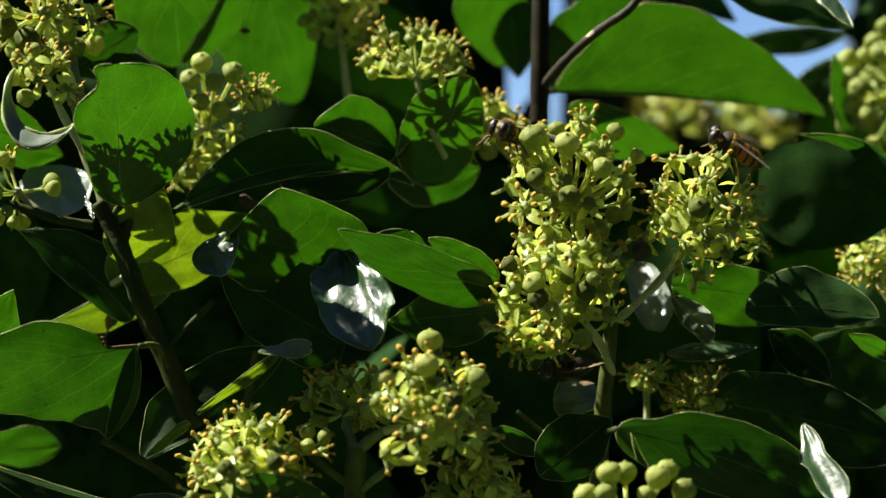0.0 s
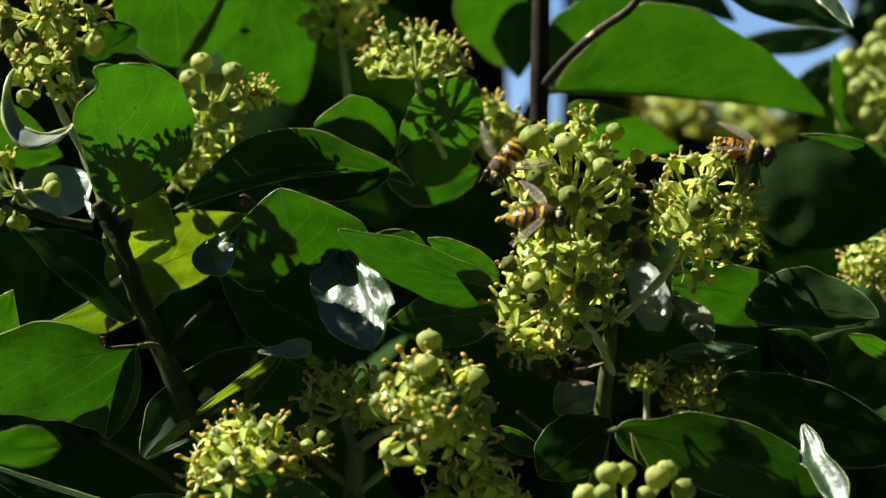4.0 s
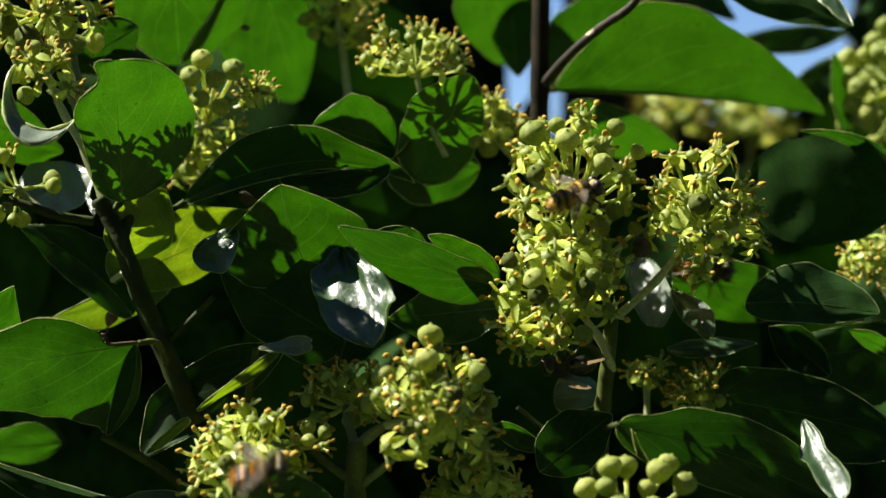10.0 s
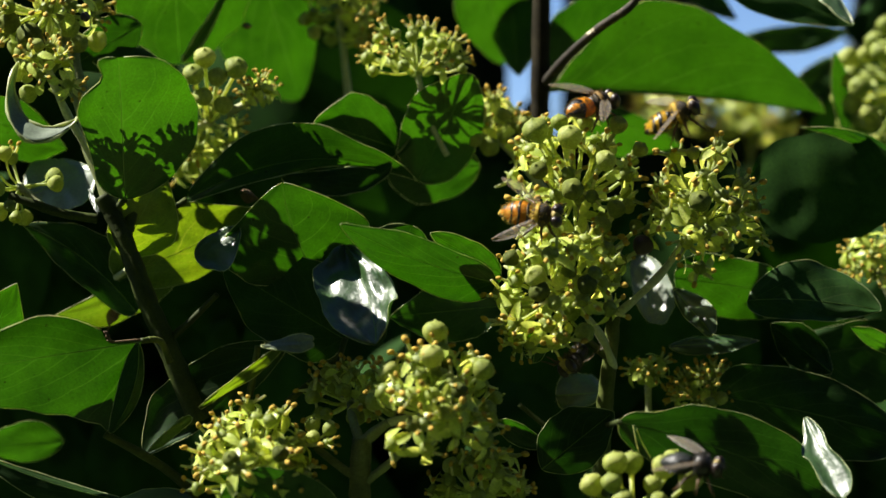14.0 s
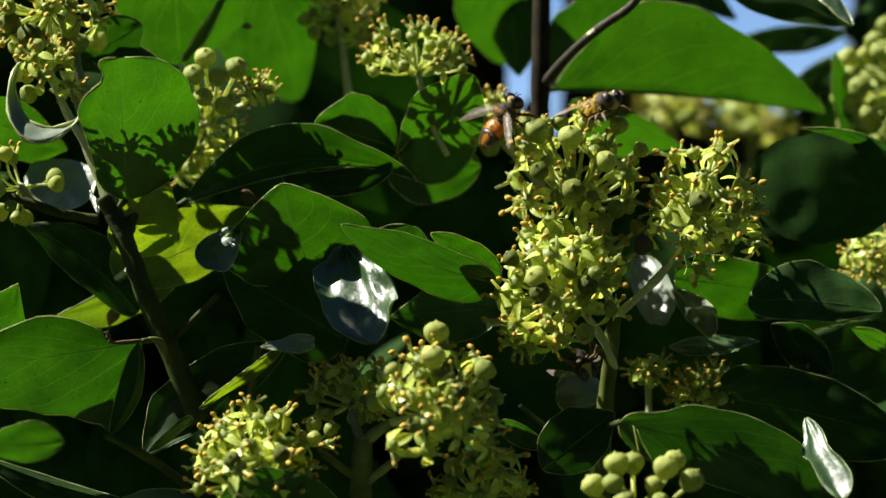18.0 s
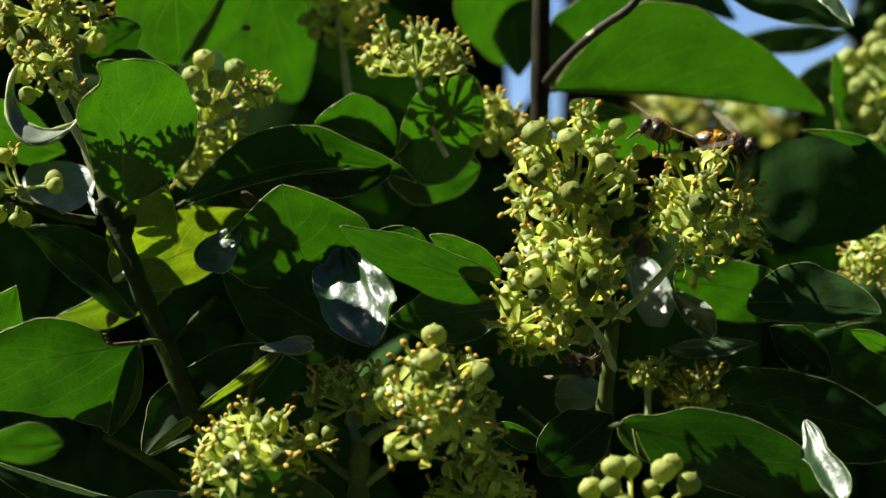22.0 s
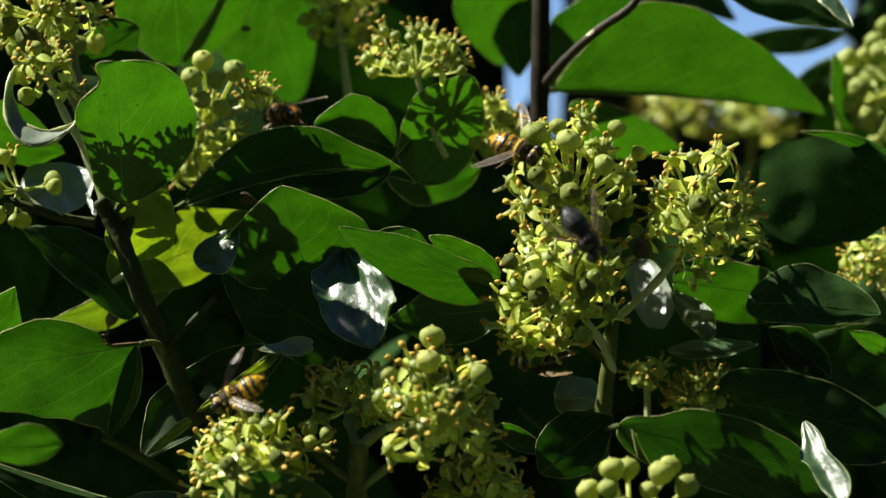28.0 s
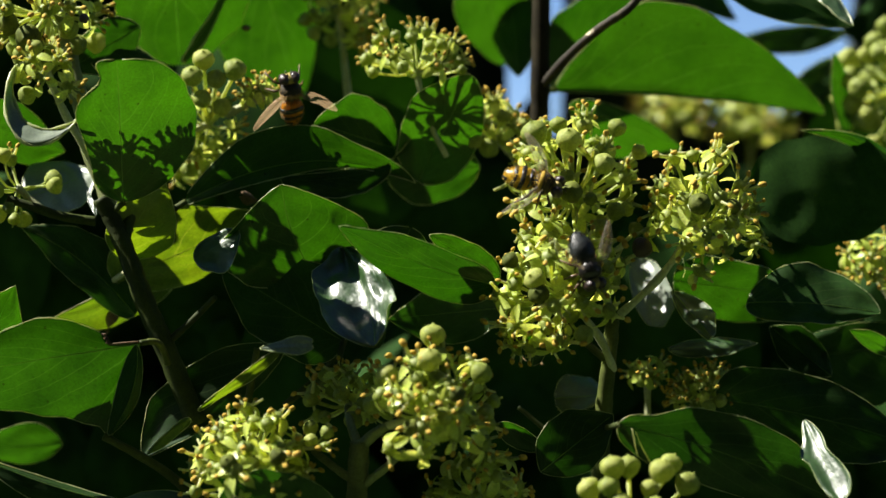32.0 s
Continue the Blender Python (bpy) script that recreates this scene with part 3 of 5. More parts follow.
def dry_leaf(x, y, d, size, turn):
    """A small dry curled scrap of leaf caught in the hedge."""
    o = at(x, y, d)
    ob = thing("dry_leaf", o, "small brown dry leaf scrap caught between ivy stems", "dead leaf", "dry leaf scraps")
    m = Euler((0.4, turn, 0.7 * turn)).to_matrix()
    part("blade", Build().sheet(lambda s, q: m @ Vector(((2 * q - 1) * size * U * math.sin(math.pi * (0.08 + 0.88 * s)) * 0.5, size * U * 0.45 * (2 * q - 1) ** 2, (s - 0.5) * size * U * 1.6)), 10, 8), M_TORN, ob)
    part("stalk", Build().tube([m @ Vector((0, 0, -0.75 * size * U)), m @ Vector((0.1 * size * U, 0, -1.25 * size * U))], 1.6 * U, 5), M_TORN, ob)
    SWAYING.append((ob, 0.3, 0.6))


for spot in ((446, 345, 60, 26, 1.9), (440, 44, 262, 13, 1.6), (200, 560, 110, 24, 0.4)):
    dry_leaf(*spot)


def thread(points):
    """A fine pale thread of spider silk."""
    o = at(*points[0])
    ob = thing("silk_thread", o, "fine pale spider thread hanging from a leaf", "thread", "silk threads")
    part("strand", Build().tube(bend([at(*q) - o for q in points], 4), 0.9 * U, 4), M_FIL, ob)
    SWAYING.append((ob, 0.4, 0.9))


thread([(1122, 752, -296), (1126, 775, -300), (1132, 800, -300)])
thread([(1128, 758, -296), (1140, 786, -300), (1156, 815, -300)])
thread([(1212, 450, -150), (1216, 470, -150), (1212, 484, -150)])


# ---- flower heads ----
def petal_mesh():
    def fn(s, q):
        w = 0.72 * (s + 0.06) ** 0.45 * (1.0 - s) ** 0.7
        y = (2 * q - 1) * w * 1.0
        return (1.25 * s, y, 0.12 * s - 0.45 * s * s + 0.7 * y * y)
    return Build().sheet(fn, 5, 4).mesh("petal", M_PETAL)


def stamen_meshes():
    f = Build().tube([(0, 0, 0), (0.35, 0, 0.4), (0.62, 0, 0.82), (0.75, 0, 1.0)], [0.17, 0.16, 0.13, 0.11], 5)
    a = Build().ball(pose(0.8, 0, 1.03, 0, 60, 0), 0.22, 0.27, 0.36, 7, 5)
    return f.mesh("stamen", M_FIL), a.mesh("anther", M_ANTHER)


ME_PETAL = petal_mesh()
ME_FIL, ME_ANTHER = stamen_meshes()
ME_OVARY = Build().lathe(Matrix(), [(-0.95, 0.18), (-0.75, 0.4), (-0.4, 0.58), (-0.08, 0.7), (0.02, 0.67), (0.18, 0.58), (0.3, 0.4), (0.36, 0.2), (0.42, 0.1), (0.7, 0.07), (0.74, 0.02)], 15, 0.03).mesh("ovary", M_DISC)
ME_BUD = Build().lathe(Matrix(), [(-1.08, 0.16), (-0.92, 0.4), (-0.6, 0.74), (-0.2, 0.95), (0.12, 1.0), (0.4, 0.93), (0.63, 0.72), (0.77, 0.46), (0.83, 0.2), (0.93, 0.11), (1.0, 0.04)], 20, 0.04).mesh("bud", M_BUD)


# bud shape in the darker skin, standing in for flower discs in shadow
ME_DIM_BUD = ME_BUD.copy()
ME_DIM_BUD.materials[0] = M_DIM_BUD
ME_DRY = ME_BUD.copy()
ME_DRY.materials[0] = M_BERRY


def joined(name, sources, m0):
    """Five alike pieces round a small flower as one mesh."""
    b, tint = Build(), []
    for i in range(5):
        m = Matrix.Rotation(i * 2 * math.pi / 5, 4, "Z") @ m0
        for j, src in enumerate(sources):
            n = len(b.v)
            b.v += [m @ v.co for v in src.vertices]
            b.f += [tuple(n + q for q in f.vertices) for f in src.polygons]
            tint += [j] * len(src.polygons)
    me = b.mesh(name, sources[0].materials[0])
    for src in sources[1:]:
        me.materials.append(src.materials[0])
    me.polygons.foreach_set("material_index", tint)
    return me


ME_COROLLA = joined("corolla", [ME_PETAL], pose(0.6, 0, -0.05, 0, 30, 0))
ME_CROWN = joined("stamen_crown", [ME_FIL, ME_ANTHER], pose(0.4, 0, 0.05))


def put(name, me, parent, m):
    ob = new(name, me)
    ob.parent = parent
    ob.matrix_basis = m
    return ob


def flower_head(label, centre, radius, n, stalk, sway, buds=0.2, spent=0.1, size=20.0, fine=False, up=(0, -1, -0.2), spread=-0.45, seed=1, thick=7, squash=1.0, extra=(), stem=None):
    """One umbel: stalk, and pedicels fanning out from its end to flowers, buds and spent flowers."""
    rnd = random.Random(seed)
    o = at(*centre)
    head = thing("ivy_flower_head", o, label, "flower head", "ivy flower heads")
    SWAYING.append((head, *sway))
    if stalk:
        line = bend([at(*q) - o for q in stalk] + [Vector((0, 0, 0))])
        part("stalk", Build().tube(line, [thick * U * (1 + 0.15 * math.sin(i)) for i in range(len(line))], 8), stem or M_STALK, head)
    part("hub", Build().ball(Matrix(), 9 * U, 9 * U, 9 * U), M_STALK, head)
    axis = way(*up).normalized()
    made, tries = [], 0
    while len(made) < n and tries < n * 60:
        tries += 1
        v = Vector((rnd.gauss(0, 1), rnd.gauss(0, 1), rnd.gauss(0, 1))).normalized()
        if v.dot(axis) < spread or (v.y > 0.75 and rnd.random() < 0.7):
            continue
        if any(v.dot(w) > 1 - 1.7 / n for w, _ in made) and tries < n * 40:
            continue
        made.append((v, rnd.random()))
    for v, kind in made:
        r = radius * U * rnd.uniform(0.72, 1.0)
        pos = v * r
        pos.z *= squash
        droop = Vector((0, 0, -0.1 * r)) + Vector((rnd.gauss(0, 1), rnd.gauss(0, 1), rnd.gauss(0, 1))) * 0.05 * r
        s = size * U * rnd.uniform(0.88, 1.12)
        face = (pos - droop * 2).normalized()
        q = face.to_track_quat("Z", "Y").to_matrix().to_4x4()
        m = Matrix.Translation(pos) @ q @ Matrix.Rotation(rnd.uniform(0, 6.28), 4, "Z") @ Matrix.Diagonal((s, s, s, 1))
        is_bud = kind < buds
        if is_bud:
            fl = put("bud", ME_BUD, head, m @ Matrix.Diagonal((0.95, 0.95, 0.95, 1)))
        else:
            fl = put("flower", ME_OVARY, head, m)
        inv = m.inverted() if not is_bud else (m @ Matrix.Diagonal((0.95, 0.95, 0.95, 1))).inverted()
        foot = m @ Vector((0, 0, -0.9))
        ped = Build().tube([inv @ p for p in bend([Vector((0, 0, 0)), foot * 0.5 + droop * 0.7, foot], 3)], [0.2, 0.17, 0.16, 0.15, 0.15, 0.16, 0.2], 6)
        part("pedicel", ped, M_PEDI, fl)
        if is_bud:
            continue
        old = kind > 1 - spent
        if fine:
            for i in range(5):
                rot = Matrix.Rotation(i * 2 * math.pi / 5, 4, "Z")
                if not old and rnd.random() < 0.93:
                    put("petal", ME_PETAL, fl, rot @ pose(0.56, 0, -0.06, rnd.uniform(-18, 18), rnd.uniform(-5, 75), rnd.uniform(-12, 12)) @ Matrix.Diagonal((rnd.uniform(1.1, 1.55),) * 3 + (1,)))
                if rnd.random() < (0.3 if old else 0.58):
                    k = rnd.uniform(0.75, 1.1)
                    st = put("stamen", ME_FIL, fl, rot @ pose(0.6, 0, 0.03, rnd.uniform(-15, 15), rnd.uniform(-22, 40), rnd.uniform(-14, 50)) @ Matrix.Diagonal((k, k, k, 1)))
                    if rnd.random() < 0.88:
                        put("anther", ME_ANTHER, fl, st.matrix_basis.copy())
        else:
            if not old:
                put("corolla", ME_COROLLA, fl, Matrix.Diagonal((1.45, 1.45, 1.2, 1)))
            if not old or rnd.random() < 0.4:
                put("stamen_crown", ME_CROWN, fl, Matrix.Diagonal((0.9, 0.9, 1.0, 1)))
    for x, y, d, s, *green in extra:
        pos = at(x, y, d) - o
        face = (pos + Vector((0, 0, 0.4 * pos.length))).normalized()
        m = Matrix.Translation(pos) @ face.to_track_quat("Z", "Y").to_matrix().to_4x4() @ Matrix.Diagonal((s * U, s * U, s * U, 1))
        fl = put("bud", [ME_BUD, ME_DIM_BUD, ME_DRY][green[0] if green else 0], head, m)
        inv = m.inverted()
        part("pedicel", Build().tube([inv @ Vector((0, 0, 0)), inv @ (pos * 0.55 + Vector((0, 0, -4 * U))), Vector((0, 0, -0.95))], [4 / s, 3.6 / s, 4 / s], 6), M_PEDI, fl)
    return head


OPEN = "ivy flower head in full bloom, pale yellow-green"
flower_head("ivy flower head in bloom with green buds on top", (1018, 350, 15), 130, 32, [(1088, 560, -15), (1060, 460, 0)], (0.55, 0.82), buds=0.05, spent=0.3, size=20, fine=True, seed=3, spread=-0.12, squash=1.25, up=(-0.1, -1, -0.5),
            extra=[(950, 228, -70, 24), (1010, 240, -100, 22.5), (1073, 283, -115, 19.5), (1096, 218, -40, 17), (1038, 216, -30, 15), (1135, 262, -30, 14.5), (992, 214, -20, 16), (1015, 334, -125, 20, 1), (955, 300, -105, 17, 1)])
flower_head(OPEN, (1002, 514, -95), 130, 42, [(1088, 650, 0), (1062, 590, -50)], (0.3, 0.72), buds=0.03, spent=0.2, size=21, fine=True, seed=5, spread=-0.3, up=(-0.6, -0.75, -0.5),
            extra=[(1066, 398, -80, 18), (1092, 368, -60, 17), (956, 515, -205, 19, 1), (1040, 503, -205, 18, 1), (905, 455, -150, 15, 1), (1140, 432, -70, 19, 2), (1128, 400, -20, 14)])
flower_head(OPEN, (1245, 388, -40), 116, 30, [(1098, 552, -50), (1165, 490, -60), (1222, 415, -55)], (0.15, 0.74), buds=0.04, spent=0.15, size=20, fine=True, seed=8, spread=-0.25, squash=1.25, up=(0.05, -1, -0.5),
            extra=[(1240, 355, -140, 20, 1), (1300, 360, -120, 15, 1)])
flower_head("ivy flower head with open flowers and fat buds", (768, 728, -250), 114, 34, [(690, 747, -222)], (1.0, 1.0), buds=0.04, spent=0.15, size=20.5, fine=True, seed=11, spread=-0.25, squash=1.15, up=(0.05, -1, -0.5),
            extra=[(772, 586, -250, 22), (766, 628, -320, 21), (858, 652, -300, 19), (866, 722, -270, 16), (735, 750, -350, 15, 1), (815, 690, -345, 15, 1)])
flower_head(OPEN, (450, 830, -230), 108, 32, [(480, 980, -200), (460, 890, -210)], (1.0, 0.95), buds=0.03, spent=0.1, size=20, fine=True, seed=14, spread=-0.2, squash=1.1, up=(0, -1, -0.5), extra=[(410, 812, -325, 15, 1), (497, 802, -320, 15, 1)])
flower_head("shaded ivy flower head", (622, 712, -60), 84, 18, [(622, 715, -110)], (0.9, 0.9), buds=0.1, spent=0.5, size=19, fine=True, seed=17, spread=-0.4)
flower_head("ivy flower head with spent flowers", (850, 868, -170), 86, 22, [(850, 1000, -160)], (1.0, 0.95), buds=0.1, spent=0.35, size=18.5, fine=True, seed=21, spread=-0.4)
flower_head("cluster of plump green ivy buds", (1125, 935, -340), 60, 4, [(1125, 1050, -240)], (1.15, 1.15), buds=1.0, size=22, seed=23, spread=0.4,
            extra=[(1050, 856, -350, 20.5), (1086, 852, -370, 18.5), (1092, 818, -360, 21.5), (1120, 816, -330, 20), (1158, 855, -360, 16), (1179, 824, -370, 21.5), (1196, 812, -340, 19), (1225, 846, -350, 21.5), (1106, 882, -380, 19), (1170, 886, -380, 17)])
flower_head("ivy flower head standing in dappled shade", (1255, 700, 70), 66, 24, [(1270, 840, 60)], (0.42, 0.76), buds=0.1, spent=0.2, size=14, seed=25, spread=-0.1)
flower_head("ivy flower head with long stamens, lit from behind", (738, 125, 150), 108, 24, [(792, 275, 150), (760, 210, 150)], (0.25, 0.35), buds=0.06, spent=0.75, size=16, seed=27, spread=0.0, thick=5)
flower_head("ivy buds and flowers on a short stalk", (372, 215, 190), 70, 10, [(290, 245, 90)], (0.55, 0.6), buds=0.1, spent=0.3, size=15, seed=29, spread=-1,
            extra=[(362, 100, 55, 20), (418, 118, 55, 21), (342, 130, 45, 20), (385, 135, 55, 18), (360, 170, 45, 17), (395, 185, 55, 17)])
flower_head("ivy flowers hanging below buds", (345, 265, 250), 62, 16, [(290, 245, 120)], (0.55, 0.6), buds=0.2, spent=0.2, size=16, seed=31, spread=-1)
flower_head("ivy flower on a side stalk", (462, 170, 75), 34, 6, [(400, 200, 80)], (0.5, 0.5), buds=0.1, spent=0.2, size=15, seed=33, spread=0)
flower_head("ivy flower head with long pale pedicels", (88, 14, 30), 112, 24, [(205, 385, -30), (160, 260, -10), (134, 130, 15), (116, 40, 28)], (0.5, 0.5), buds=0.4, spent=0.3, size=19, seed=35, spread=-0.8, thick=14, stem=M_SHOOT,
            extra=[(14, 38, -30, 22, 1), (52, 62, -60, 24, 1), (84, 112, -50, 20), (150, 28, -60, 9, 2), (40, 100, 10, 18)])
flower_head("ivy buds on a long grey stalk", (35, 330, -50), 74, 11, [(80, 370, -55)], (0.5, 0.6), buds=0.55, spent=1.0, size=17, seed=37, spread=-1)
flower_head("ivy flower head at the hedge's edge", (1545, 462, 200), 62, 18, [(1640, 640, 230)], (0.2, 0.6), buds=0.15, spent=0.35, size=15, seed=39, spread=-0.6)
flower_head("pale ivy flower head out in the light", (1590, 150, 520), 130, 40, [(1640, 330, 520)], (0.05, 0.15), buds=0.95, size=22, seed=41, spread=-1)
flower_head("blurred ivy flower head behind leaves", (600, 20, 380), 80, 26, [(620, 200, 380)], (0.1, 0.2), buds=0.3, spent=0.3, size=16, seed=43, spread=-0.8)
flower_head("dim ivy buds behind the flower heads", (875, 235, 250), 66, 18, [(970, 340, 255)], (0.3, 0.5), buds=0.75, size=18, seed=45, spread=-0.4)
flower_head("distant yellow ivy flower head", (1190, 205, 1200), 95, 30, [(1200, 400, 1200)], (0.05, 0.15), buds=0.3, size=16, seed=47, spread=-0.3)
flower_head("distant pale ivy flower head", (1330, 225, 1200), 100, 30, [(1330, 400, 1200)], (0.05, 0.15), buds=0.3, size=16, seed=49, spread=-0.3)
flower_head("shaded ivy flower head low in the hedge", (1148, 655, 70), 34, 7, [(1150, 800, 60)], (0.3, 0.7), buds=0.1, spent=0.4, size=14, seed=51, spread=-0.4)
flower_head("small cluster of spent ivy flowers", (560, 775, -215), 30, 6, None, (1.0, 0.95), buds=0.6, spent=1.0, size=13, seed=53, spread=-0.3)
flower_head("ivy flowers half hidden behind a curled leaf", (84, 122, -66), 58, 12, [(170, 290, -20), (118, 200, -50)], (0.5, 0.5), buds=0.25, spent=0.3, size=17, seed=55, spread=-0.8)


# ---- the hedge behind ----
def hedge_shade_core():
    """A near-black sheet standing in for the shade inside the dense hedge."""
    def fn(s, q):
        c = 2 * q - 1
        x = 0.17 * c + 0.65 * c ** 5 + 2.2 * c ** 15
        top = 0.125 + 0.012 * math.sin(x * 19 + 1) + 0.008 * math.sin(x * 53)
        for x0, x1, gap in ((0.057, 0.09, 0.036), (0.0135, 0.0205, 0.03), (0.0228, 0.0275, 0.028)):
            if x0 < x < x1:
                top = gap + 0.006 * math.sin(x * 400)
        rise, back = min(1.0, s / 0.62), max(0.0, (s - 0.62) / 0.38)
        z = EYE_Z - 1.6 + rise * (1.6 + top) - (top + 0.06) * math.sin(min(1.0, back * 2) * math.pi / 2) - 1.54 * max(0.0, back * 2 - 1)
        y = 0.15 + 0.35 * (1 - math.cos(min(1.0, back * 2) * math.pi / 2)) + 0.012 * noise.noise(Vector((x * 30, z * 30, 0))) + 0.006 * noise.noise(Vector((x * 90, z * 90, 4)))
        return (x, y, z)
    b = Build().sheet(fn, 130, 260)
    # shade is put into this dark colour
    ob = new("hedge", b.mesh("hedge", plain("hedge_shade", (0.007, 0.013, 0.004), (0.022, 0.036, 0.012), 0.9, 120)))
    return tagged(ob, "dark sheet standing in for the shaded inside of an ivy hedge", "hedge", kind="structure")


def hedge_leaves():
    """The ivy leaves that cover the rest of the hedge's face and top."""
    rnd = random.Random(15)
    b = Build()
    for i in range(3200):
        x, z = rnd.uniform(-3.02, 3.02), rnd.uniform(0.05, EYE_Z + 0.1)
        if abs(x) < 0.22 and z > EYE_Z - 0.2:
            continue
        size = rnd.uniform(0.025, 0.05)
        m = Matrix.Translation((x, rnd.uniform(0.1, 0.15), z)) @ Euler((rnd.uniform(-1.0, 0.2), rnd.uniform(-0.8, 0.8) + math.pi, rnd.uniform(-0.7, 0.7))).to_matrix().to_4x4()
        b.sheet(lambda u, v, m=m, k=size: m @ Vector(((2 * v - 1) * k * 0.75 * (max(u, 0.001) ** 0.5) * (1 - u) * 2.2, 0.25 * k * (u * u + (2 * v - 1) ** 2 * 0.5), (u - 0.4) * 2 * k)), 4, 4)
    for i in range(1500):
        x, a = rnd.uniform(-3.02, 3.02), rnd.uniform(0, math.pi / 2)
        if abs(x) < 0.22 and a < 1.25:
            continue
        size = rnd.uniform(0.03, 0.055)
        m = Matrix.Translation((x, 0.16 + 0.36 * (1 - math.cos(a)), EYE_Z + 0.14 - 0.185 * math.sin(a))) @ Euler((rnd.uniform(-2.2, -0.9), rnd.uniform(-0.6, 0.6), rnd.uniform(0, 6.28))).to_matrix().to_4x4()
        b.sheet(lambda u, v, m=m, k=size: m @ Vector(((2 * v - 1) * k * 0.75 * (max(u, 0.001) ** 0.5) * (1 - u) * 2.2, 0.25 * k * (u * u + (2 * v - 1) ** 2 * 0.5), (u - 0.4) * 2 * k)), 4, 4)
    ob = new("ivy_foliage", b.mesh("ivy_foliage", M_DARK))
    return tagged(ob, "dark green ivy leaves covering the hedge", "ivy foliage", kind="stuff")


def thicket():
    rnd = random.Random(5)
    b = Build()
    gaps = ((0.0138, 0.029, 0.002, 0.004), (0.0202, 0.025, 0.001, 0.003), (0.064, 0.036, 0.005, 0.003), (0.047, 0.024, 0.004, 0.002))
    for i in range(560):
        y = rnd.uniform(0.068, 0.14)
        s = 1 + y / D
        x, z = rnd.uniform(-0.13, 0.13) * s, EYE_Z + rnd.uniform(-0.09, 0.045) * s
        size = rnd.uniform(0.016, 0.03)
        a, up = x / s, (z - EYE_Z) / s
        if any(abs(a - ga) < gw + 0.75 * size / s and abs(up - gu) < gh + 0.9 * size / s for ga, gu, gw, gh in gaps):
            continue
        m = Matrix.Translation((x, y, z)) @ Euler((rnd.uniform(-0.9, 0.9), rnd.uniform(0, 6.28), rnd.uniform(-0.7, 0.7))).to_matrix().to_4x4()
        b.sheet(lambda u, v, m=m, k=size: m @ Vector(((2 * v - 1) * k * 0.75 * (max(u, 0.001) ** 0.5) * (1 - u) * 2.2, 0.25 * k * (u * u + (2 * v - 1) ** 2 * 0.5), (u - 0.4) * 2 * k)), 6, 4)
    ob = new("ivy_foliage", b.mesh("ivy_foliage", M_DEEP))
    return tagged(ob, "shaded ivy leaves deep inside the hedge", "ivy foliage", kind="stuff")


def ground():
    b = Build().sheet(lambda s, q: ((s - 0.5) * 2000, (q - 0.5) * 2000, 0), 8, 8)
    ob = new("ground", b.mesh("ground", plain("grass_ground", (0.03, 0.06, 0.015), (0.07, 0.1, 0.03), 0.9, 6)))
    return tagged(ob, "grassy ground below the hedge", "ground", kind="structure")


def unseen_hedge():
    """A tall dark hedge added unseen behind the viewer; it blocks the low sky."""
    def fn(s, q):
        x = (q - 0.5) * 14
        return (x, -2.2 + 0.25 * noise.noise(Vector((x, s * 9, 3))), s * (4.6 + 0.5 * math.sin(x * 2.1)))
    ob = new("backdrop", Build().sheet(fn, 30, 60).mesh("backdrop", plain("unseen_hedge", (0.012, 0.022, 0.008), (0.035, 0.055, 0.018), 0.9, 9)))
    return tagged(ob, "unseen tall dark hedge added behind the viewer to block sky light", "hedge", kind="structure")


def shade_canopy():
    """An unseen sheet with leaves, added above the view to shade the hedge's inside."""
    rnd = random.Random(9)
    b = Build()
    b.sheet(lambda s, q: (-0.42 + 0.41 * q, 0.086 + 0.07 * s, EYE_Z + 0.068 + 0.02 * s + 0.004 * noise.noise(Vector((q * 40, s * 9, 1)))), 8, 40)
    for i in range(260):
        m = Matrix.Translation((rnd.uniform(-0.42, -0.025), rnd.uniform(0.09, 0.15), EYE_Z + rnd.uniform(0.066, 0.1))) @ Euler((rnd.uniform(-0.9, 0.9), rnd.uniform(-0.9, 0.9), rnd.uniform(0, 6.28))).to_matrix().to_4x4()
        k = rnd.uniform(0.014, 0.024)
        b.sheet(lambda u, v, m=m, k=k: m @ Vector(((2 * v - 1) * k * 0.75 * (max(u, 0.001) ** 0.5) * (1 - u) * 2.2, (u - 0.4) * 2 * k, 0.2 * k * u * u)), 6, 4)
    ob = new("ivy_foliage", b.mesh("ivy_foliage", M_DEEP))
    return tagged(ob, "unseen ivy canopy added to shade the hedge's inside", "ivy foliage", kind="stuff")


hedge_shade_core()
shade_canopy()
unseen_hedge()
thicket()
hedge_leaves()
ground()


# ---- insects ----
M_BLACK = plain("insect_black", (0.004, 0.0035, 0.003), (0.014, 0.011, 0.008), 0.4, 900)
M_YELLOW = tissue("insect_yellow", [(0.3, (0.5, 0.28, 0.006)), (0.7, (0.74, 0.47, 0.015))], (0.9, 0.5, 0.01), 0.35, 0.35, fine=4000, broad=500)
M_ORANGE = tissue("insect_orange", [(0.3, (0.48, 0.15, 0.006)), (0.7, (0.68, 0.27, 0.012))], (0.9, 0.32, 0.01), 0.35, 0.35, fine=4000, broad=500)
M_FUR_Y = plain("fur_yellow", (0.3, 0.19, 0.015), (0.5, 0.34, 0.03), 0.8, 2000)
M_FUR_B = plain("fur_brown", (0.14, 0.075, 0.015), (0.28, 0.17, 0.04), 0.8, 2000)
M_EYE = plain("insect_eye", (0.008, 0.004, 0.004), (0.026, 0.012, 0.009), 0.38, 5000, bump=0.3)
